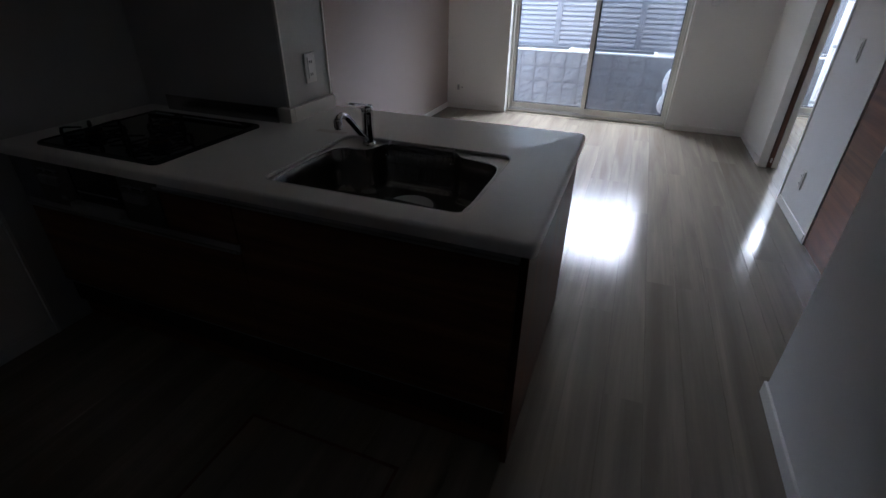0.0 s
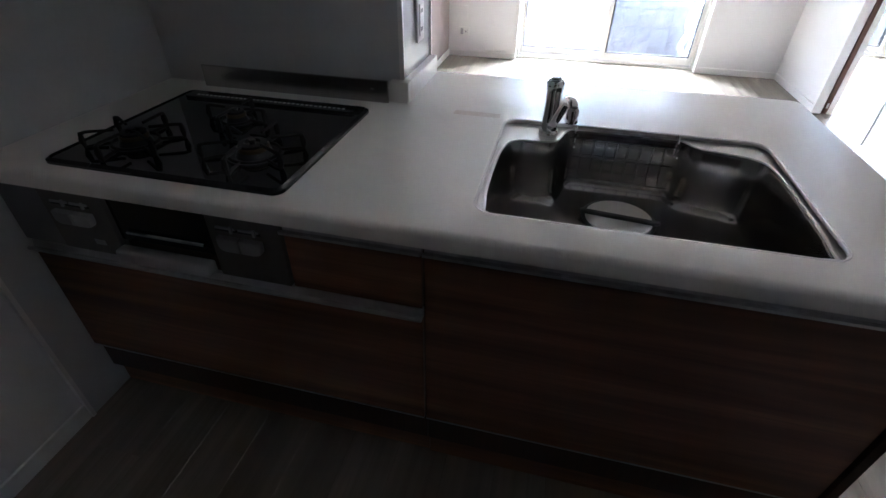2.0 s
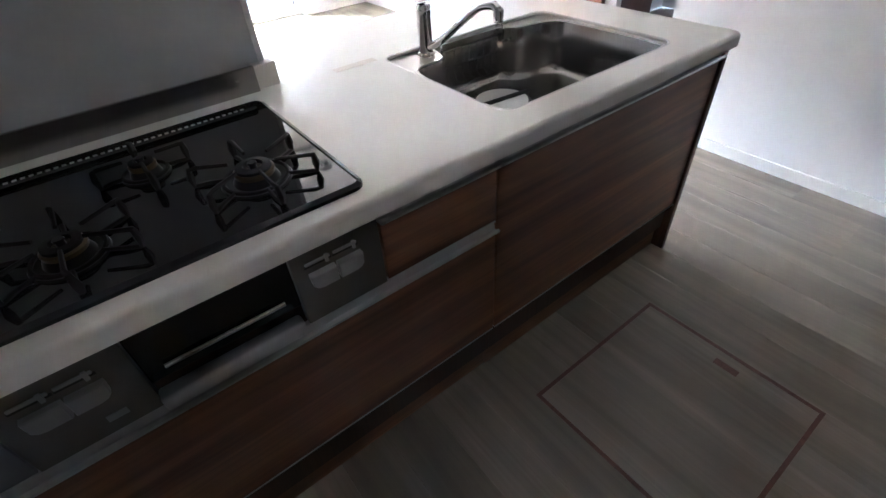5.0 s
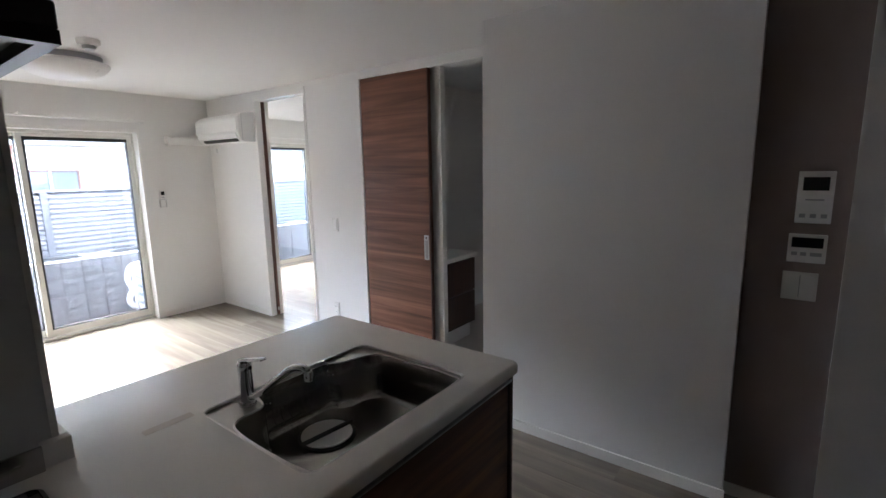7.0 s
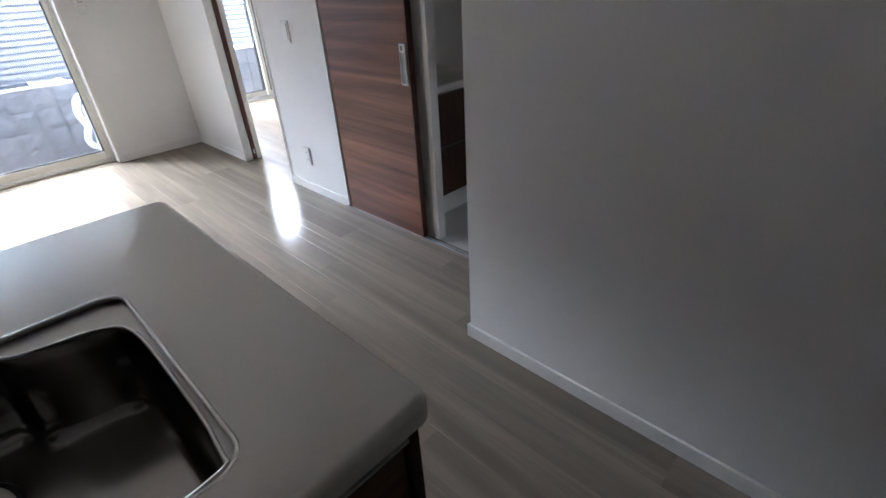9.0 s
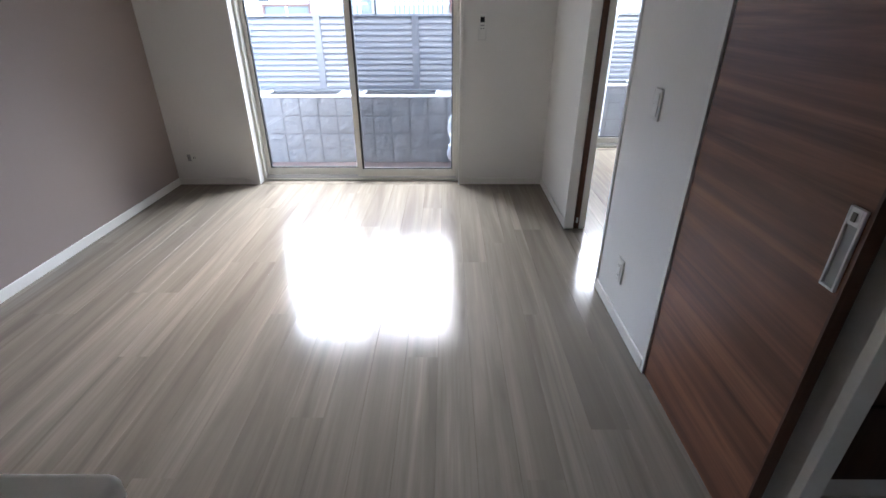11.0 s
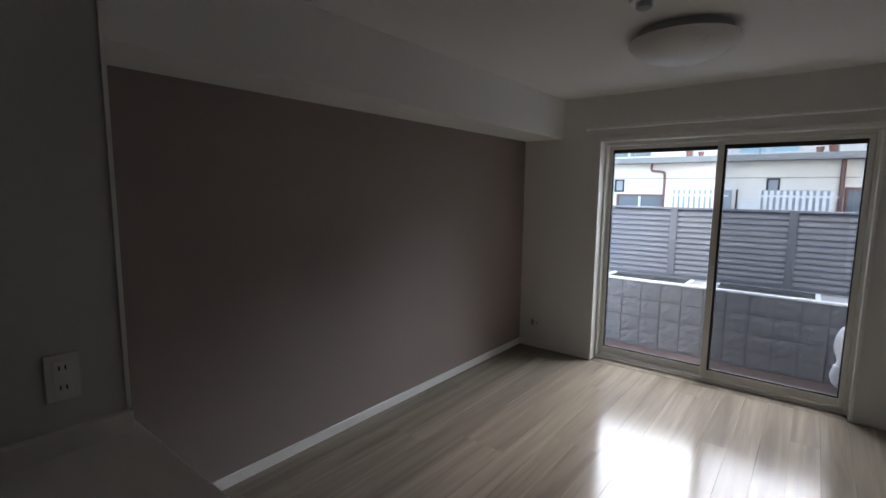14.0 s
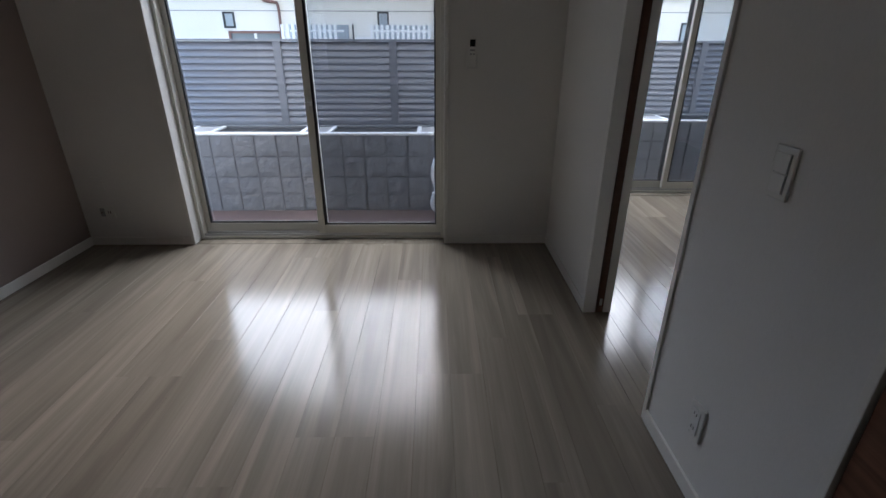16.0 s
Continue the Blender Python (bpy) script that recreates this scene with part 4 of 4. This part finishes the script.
part("basin_tap", tube(bmesh.new(), smooth_path([(2.53, 4.28, 0.81), (2.53, 4.28, 0.9), (2.53, 4.25, 0.94), (2.53, 4.18, 0.93)]), 0.011, 10), M_CHROME, vanity, "", True)
shelf = thing("wire_shelf", (3.6, 4.2, 1.7), "white wire laundry shelf on two posts", "wire shelf")
for z in (1.45, 1.72):
    for k in range(6):
        y = 3.62 + 0.075 * k
        part("wire", tube(bmesh.new(), [(3.45, y, z), (3.88, y, z)], 0.004, 6), M_WHITE, shelf, "", True)
    part("front_rail", tube(bmesh.new(), [(3.45, 3.60, z), (3.45, 4.02, z)], 0.007, 8), M_WHITE, shelf, "", True)
    part("wall_bracket", boxes((3.44, 3.9, 3.605, 3.62, z - 0.02, z + 0.005)), M_WHITE, shelf)
for y in (3.61, 4.01):
    part("post", tube(bmesh.new(), [(3.455, y, 1.40), (3.455, y, 1.95)], 0.009, 8), M_WHITE, shelf, "", True)

# ---- next room ----
hook = thing("laundry_hanger", (2.80, 7.55, CEIL), "white ceiling-hung laundry pole holder", "laundry hanger")
part("ceiling_socket", lathe(bmesh.new(), [(0.035, CEIL), (0.035, CEIL - 0.01), (0.02, CEIL - 0.02)], 2.80, 7.55, 20), M_WHITE, hook, "", True)
part("rod", tube(bmesh.new(), [(2.80, 7.55, CEIL - 0.02), (2.80, 7.55, 1.98)], 0.007, 8), M_WHITE, hook, "", True)
part("ring", tube(bmesh.new(), [(2.80 + 0.03 * math.cos(a), 7.55, 1.95 + 0.03 * math.sin(a)) for a in np.linspace(0, 2 * math.pi, 17)], 0.005, 6), M_WHITE, hook, "", True)
rail2 = thing("curtain_rail", (3.58, 8.17, 2.085), "white curtain rail above the next room's window", "curtain rail")
part("rail", boxes((2.55, 4.49, 8.06, 8.08, 2.075, 2.095), bevel=0.004), M_WHITE, rail2)
for x in (2.7, 3.58, 4.45):
    part("bracket", boxes((x - 0.012, x + 0.012, 8.05, 8.13, 2.096, 2.105)), M_WHITE, rail2)

# ---- outside ----
structure("ground", boxes((-60, 60, -40, 400, -0.4, -0.16)), M_GROUND, "grey ground outside", "ground")
structure("porch_floor", boxes((-2.6, 2.068, 7.172, 8.11, -0.158, -0.135)), M_PORCH, "red-brown tiled porch floor", "porch")
structure("porch_floor_next", boxes((2.072, 5.3, 8.332, 8.88, -0.158, -0.135)), M_PORCH, "red-brown tiled porch floor", "porch")

unit = thing("outdoor_unit", (1.62, 7.55, -0.135), "white outdoor air conditioner unit on the porch", "outdoor unit")
part("cabinet", boxes((1.34, 1.95, 7.34, 7.66, -0.095, 0.50), bevel=0.012, seg=3), M_WHITE, unit, "", True)
for z in (-0.02, 0.08, 0.18, 0.28, 0.38):
    part("side_louvre", boxes((1.332, 1.339, 7.40, 7.60, z, z + 0.035), bevel=0.002), M_GREYPL, unit)
for y in (7.37, 7.58):
    part("foot", boxes((1.36, 1.93, y, y + 0.06, -0.135, -0.096)), M_GREYPL, unit)
hose = thing("hose", (1.27, 7.51, -0.135), "white taped refrigerant hose bundle at the outdoor unit", "hose")
part("taped_hose", tube(bmesh.new(), smooth_path([(1.47, 7.51, 0.52), (1.35, 7.51, 0.54), (1.275, 7.51, 0.50), (1.245, 7.51, 0.38), (1.275, 7.51, 0.26), (1.24, 7.52, 0.14), (1.28, 7.53, 0.06), (1.38, 7.56, 0.03)]), 0.030, 12), M_WHITE, hose, "", True)
part("drain_hose", tube(bmesh.new(), smooth_path([(1.35, 7.47, 0.50), (1.295, 7.465, 0.42), (1.31, 7.465, 0.2), (1.285, 7.465, 0.0), (1.27, 7.47, -0.12)]), 0.012, 10), M_WHITE, hose, "thin grey-white drain hose", True)
for z in (0.44, 0.32, 0.20):
    part("tape_wrap", lathe(bmesh.new(), [(0.033, z), (0.035, z + 0.012), (0.033, z + 0.024)], 1.259, 7.51, 18), M_IVORY, hose, "", True)


def louvre_fence(name, x0, x1, y, z0, z1, pitch, first, label):
    f = thing(name, (0.5 * (x0 + x1), y, z0), label, "fence")
    posts = [first + pitch * k for k in range(-6, 12) if x0 <= first + pitch * k <= x1]
    part("top_rail", boxes((x0, x1, y - 0.012, y + 0.04, z1 - 0.02, z1), bevel=0.002), M_FENCE, f)
    part("bottom_rail", boxes((x0, x1, y - 0.012, y + 0.04, z0, z0 + 0.025), bevel=0.002), M_FENCE, f)
    for x in posts:
        part("post", boxes((x - 0.036, x + 0.036, y - 0.018, y + 0.05, z0 - 0.12, z1 - 0.02), bevel=0.003), M_FENCE, f)
    n = 12
    h = (z1 - z0 - 0.06) / n
    edges_ = [x0] + posts + [x1]
    shared = {}
    for a, b in zip(edges_, edges_[1:]):
        a, b = a + 0.037, b - 0.037
        if b - a < 0.05:
            continue
        for k in range(n):
            key = round(b - a, 3)
            if key not in shared:
                bm = bmesh.new()
                prof = [(-0.004, -0.014), (-0.010, -0.006), (-0.004, h * 0.25), (0.022, h * 0.86), (0.030, h * 1.02), (0.026, h * 0.72), (0.003, h * 0.2)]
                ra, rb = ring(bm, [(0, yy, zz) for yy, zz in prof]), ring(bm, [(b - a, yy, zz) for yy, zz in prof])
                bridge(bm, ra, rb)
                bm.faces.new(ra), bm.faces.new(list(reversed(rb)))
                shared[key] = mesh_of("slat", bm, M_FENCE)
            s = new("slat", shared[key])
            s.parent = f
            s.location = Vector((a, y, z0 + 0.036 + h * k)) - f.location
    return f


louvre_fence("fence", -3.2, 2.0, 8.6, 0.60, 1.385, 1.085, -0.227, "silver-grey aluminium louvre fence on the block wall")
louvre_fence("fence", 2.02, 7.0, 9.45, 0.60, 1.385, 1.085, 3.2, "silver-grey aluminium louvre fence beyond the next room")


def block_wall(name, x0, x1, y, bw, bh, label, split):
    w = tagged(thing(name, (0.5 * (x0 + x1), y, -0.16), label, "wall"), kind="structure")
    part("mortar", boxes((x0, x1, y + 0.012, y + 0.12, -0.16, 0.579)), M_MORTAR, w)
    part("cap", boxes((x0, x1, y - 0.004, y + 0.060, 0.580, 0.602), bevel=0.004), M_CAP, w, "pale concrete coping")
    part("rear_kerb", boxes((x0, x1, y + 0.40, y + 0.56, -0.16, 0.60)), M_MORTAR, w, "grey concrete rear kerb")
    part("soil", boxes((x0, x1, y + 0.1205, y + 0.40, -0.16, 0.578)), M_SOIL, w, "dark planting soil")
    x = x0 + 0.43
    while x < x1 - 0.5:
        part("post_footing", boxes((x + 0.041, x + 0.249, y + 0.061, y + 0.399, 0.581, 0.594)), M_SLAB, w, "grey concrete post footing")
        for xa in (x, x + 0.25):
            part("cross_wall", boxes((xa, xa + 0.04, y + 0.061, y + 0.399, 0.581, 0.60), bevel=0.004), M_CAP, w, "pale concrete cross wall")
        x += 1.085
    variants = []
    for v in range(5):
        bm = bmesh.new()
        rnd = random.Random(v)
        g = 0.006
        n = 3 if split else 1
        grid = [[bm.verts.new((g + (bw - 2 * g) * i / (n + 1), -(0.0 if i in (0, n + 1) or j in (0, n + 1) else rnd.uniform(0.002, 0.009) if split else 0.002) + 0.004, g + (bh - 2 * g) * j / (n + 1))) for i in range(n + 2)] for j in range(n + 2)]
        for j in range(n + 1):
            for i in range(n + 1):
                bm.faces.new((grid[j][i], grid[j][i + 1], grid[j + 1][i + 1], grid[j + 1][i]))
        lo = [grid[0][i] for i in range(n + 2)] + [grid[j][-1] for j in range(1, n + 2)] + [grid[-1][i] for i in range(n, -1, -1)] + [grid[j][0] for j in range(n, 0, -1)]
        back = ring(bm, [(p.co.x, 0.014, p.co.z) for p in lo])
        bridge(bm, lo, back)
        variants.append(mesh_of("block", bm, M_BLOCK))
    rnd = random.Random(11)
    for j in range(4):
        z = 0.58 - bh * (j + 1)
        for i in range(int((x1 - x0) / bw)):
            b = new("block", variants[rnd.randrange(5)])
            b.parent = w
            b.location = Vector((x0 + bw * i, y, max(z, -0.16))) - w.location
    return w


block_wall("wall_garden", -2.6, 2.0, 8.12, 0.2, 0.195, "grey split-face block wall with planting trough", True)
block_wall("wall_garden_next", 2.02, 6.9, 8.9, 0.4, 0.2, "grey smooth block wall with planting trough", False)
structure("wall_garden_return", boxes((2.0, 2.12, 8.34, 9.6, -0.16, 0.6)), M_BLOCK, "grey block return wall", "wall")
structure("wall_porch_end", boxes((-2.7, -2.6, 7.172, 8.7, -0.16, 1.4)), M_BLOCK, "grey block wall at the porch end", "wall")

downpipe = thing("downpipe", (3.05, 8.62, -0.16), "white rain downpipe with an elbow and wall clips", "downpipe")
part("pipe", tube(bmesh.new(), [(3.05, 8.62, -0.16), (3.05, 8.62, 1.30)], 0.03, 14), M_WHITE, downpipe, "", True)
part("elbow", tube(bmesh.new(), smooth_path([(3.05, 8.62, 1.30), (3.055, 8.62, 1.36), (3.09, 8.62, 1.40), (3.16, 8.622, 1.415), (3.30, 8.625, 1.43)], 5), 0.032, 14), M_WHITE, downpipe, "", True)
part("side_arm", tube(bmesh.new(), [(2.80, 8.62, 1.26), (3.05, 8.62, 1.27)], 0.012, 10), M_WHITE, downpipe, "", True)
for z in (0.1, 0.75, 1.24):
    part("clip", lathe(bmesh.new(), [(0.036, z), (0.036, z + 0.03)], 3.05, 8.62, 14), M_GREYPL, downpipe)

# ---- house across the lane ----
HY = 12.0
house = thing("house", (0, HY, -0.16), "cream stucco two-storey house with a concrete canopy", "house")


def wall_with_holes(x0, x1, z0, z1, y0, y1, holes):
    """A wall of upright strips around its openings."""
    bm = bmesh.new()
    xs = sorted({x0, x1, *(v for h in holes for v in h[:2])})
    for a, b in zip(xs, xs[1:]):
        cuts = sorted((h[2], h[3]) for h in holes if h[0] <= a and h[1] >= b)
        z = z0
        for lo, hi in cuts:
            if lo > z:
                box(bm, a, b, y0, y1, z, lo)
            z = hi
        if z < z1:
            box(bm, a, b, y0, y1, z, z1)
    return bm


low = [(-2.05, -1.87, 1.56, 1.79), (0.36, 0.54, 1.57, 1.80), (-2.0, -1.16, 0.0, 1.52), (1.33, 2.2, 0.7, 1.66), (5.2, 5.42, 1.36, 1.66), (-4.6, -3.6, 0.6, 1.7)]
high = [(-2.45, -1.55, 2.22, 3.04), (-0.15, 0.75, 2.22, 3.04), (2.6, 3.6, 2.3, 3.04)]
part("wall", wall_with_holes(-9, 11, -0.16, 2.07, HY, HY + 0.2, low), M_STUCCO, house)
part("upper_wall", wall_with_holes(-9, 11, 2.17, 3.15, HY + 0.6, HY + 0.8, high), M_STUCCO, house)
part("canopy", boxes((-9, 11, HY - 0.25, HY + 0.8, 2.07, 2.17), bevel=0.01), M_SLAB, house, "weathered concrete canopy")
part("roof", boxes((-9.3, 11.3, HY + 0.2, HY + 6, 3.15, 3.25)), M_SLAB, house)
for x0, x1, z0, z1 in low + high:
    y = HY + (0.6 if z0 > 2.1 else 0)
    k = 0.035 if x1 - x0 > 0.3 else 0.026
    w = part("window", boxes((x0, x0 + k, y - 0.015, y + 0.09, z0, z1), (x1 - k, x1, y - 0.015, y + 0.09, z0, z1), (x0 + k, x1 - k, y - 0.015, y + 0.09, z0, z0 + k), (x0 + k, x1 - k, y - 0.015, y + 0.09, z1 - k, z1)), M_RUST if x0 in (-2.0, 1.33) else M_SASHOUT if z0 < 2 else M_SASH, house)
    part("pane", boxes((x0 + k, x1 - k, y + 0.01, y + 0.02, z0 + k, z1 - k)), M_BLUE if x0 == -0.15 else M_FROST if x1 - x0 < 0.3 else M_DARKGLASS, w)
    if x1 - x0 > 0.5:
        part("mullion", boxes((0.5 * (x0 + x1) - 0.02, 0.5 * (x0 + x1) + 0.02, y - 0.012, y + 0.0095, z0 + 0.036, z1 - 0.036)), M_SASH, w)
for x0, x1 in ((-1.02, -0.10), (0.30, 1.20)):
    part("corrugated_panel", boxes((x0, x1, HY - 0.03, HY - 0.001, 0.2, 1.61), bevel=0.004), M_FROST, house, "pale blue-grey wall panel")
part("wall_seam", boxes((-9, 11, HY - 0.008, HY, 1.80, 1.812)), M_SLAB, house)
part("house_downpipe", tube(bmesh.new(), smooth_path([(-1.38, HY - 0.06, 2.07), (-1.37, HY - 0.06, 1.95), (-1.20, HY - 0.06, 1.92), (-1.155, HY - 0.06, 1.86), (-1.15, HY - 0.06, 1.5), (-1.15, HY - 0.06, -0.1)]), 0.021, 10), M_RUST, house, "red-brown painted downpipe", True)
part("house_downpipe", tube(bmesh.new(), [(1.285, HY - 0.06, 2.07), (1.285, HY - 0.06, -0.1)], 0.032, 10), M_RUST, house, "red-brown painted downpipe", True)
part("wire_rail", tube(bmesh.new(), [(-9, HY - 0.2, 2.47), (11, HY - 0.2, 2.47)], 0.008, 6), M_SLAB, house)
for k in range(14):
    x = -6.4 + k * 0.95
    part("rail_post", tube(bmesh.new(), [(x, HY - 0.2, 2.17), (x, HY - 0.2, 2.48)], 0.012, 6), M_SLAB, house)

picket_mesh = None
for x0, x1 in ((-1.02, -0.10), (0.30, 1.26)):
    pk = thing("picket_railing", (0.5 * (x0 + x1), 11.5, -0.16), "white painted picket railing before the house", "railing")
    part("top_rail", boxes((x0, x1, 11.52, 11.55, 1.50, 1.53)), M_WHITE, pk)
    part("bottom_rail", boxes((x0, x1, 11.52, 11.55, 0.3, 0.34)), M_WHITE, pk)
    n = int((x1 - x0) / 0.078)
    for k in range(n):
        if picket_mesh is None:
            picket_mesh = mesh_of("picket", boxes((0, 0.042, -0.02, 0.018, 0, 1.76)), M_WHITE)
        o = new("picket", picket_mesh)
        o.parent = pk
        o.location = Vector((x0 + 0.078 * k, 11.5, -0.16)) - pk.location
meter = thing("meter_box", (-0.02, 11.95, 1.2), "grey meter box on the house wall", "meter box")
part("box", boxes((0.02, 0.30, 11.85, 11.999, 1.22, 1.44), bevel=0.01), M_WHITE, meter)
part("conduit", tube(bmesh.new(), [(-0.03, 11.97, 0.3), (-0.03, 11.97, 1.62)], 0.012, 8), M_SASHOUT, meter, "", True)

for x, s in ((-0.78, 0.06), (-0.60, 0.045), (0.99, 0.05), (1.15, 0.06), (-2.35, 0.05)):
    p = thing("flower_pot", (x, 11.95, 2.17), "terracotta flower pot on the canopy", "flower pot", "flower pots on the canopy")
    part("pot", lathe(bmesh.new(), [(s * 0.7, 2.17), (s, 2.17 + s * 1.5), (s * 1.1, 2.17 + s * 1.5), (s * 1.1, 2.17 + s * 1.8), (s * 0.9, 2.17 + s * 1.8), (s * 0.85, 2.17 + s * 1.55)], x, 11.95, 18), M_TERRA, p, "", True)

# ---- floor planks ----
PW = 0.148
sub = structure("floor", boxes((KX - 0.05, 1.80, -1.85, 7.17, -0.10, -0.012), (1.80, 2.118, 1.66, 7.17, -0.10, -0.012), (2.118, 2.23, 4.45, 7.0, -0.10, -0.012), (2.23, 4.99, 4.45, 8.33, -0.10, -0.012)), M_SUB, "pale oak plank floor", "floor")
plank_meshes = {}


def plank(x, y0, y1, w=PW):
    key = (round(w, 3), round(y1 - y0, 2))
    if key not in plank_meshes:
        bm = bmesh.new()
        l = key[1]
        g, b = 0.0003, 0.0006
        low_ = ring(bm, [(g, g, -0.0118), (w - g, g, -0.0118), (w - g, l - g, -0.0118), (g, l - g, -0.0118)])
        mid = ring(bm, [(g, g, -b), (w - g, g, -b), (w - g, l - g, -b), (g, l - g, -b)])
        top = ring(bm, [(g + b, g + b, 0), (w - g - b, g + b, 0), (w - g - b, l - g - b, 0), (g + b, l - g - b, 0)])
        bridge(bm, low_, mid), bridge(bm, mid, top)
        bm.faces.new(top)
        plank_meshes[key] = mesh_of("plank", bm, M_PLANK)
    o = new("plank", plank_meshes[key])
    o.parent = sub
    o.location = (x, y0, 0)


LEN = 1.818
starts = [0.0, 0.91, 0.36, 1.27, 0.57, 1.54]
x, col = 1.018 - PW * 16, 0
while x < 5.0:
    y_off = starts[(col * 5 + col // 3) % 6]
    for xa, xb, lo, hi in ((KX, 1.70, -1.8, NY), (1.70, 2.118, 2.90, NY), (2.118, 5.0, 4.45, 8.13)):
        xl, xr = max(x, xa), min(x + PW, xb)
        y = lo - y_off
        while xr - xl > 0.01 and y < hi:
            ya, yb = max(y, lo), min(y + LEN, hi)
            if yb - ya > 0.03:
                plank(xl, ya, yb, xr - xl)
            y += LEN
    x += PW
    col += 1
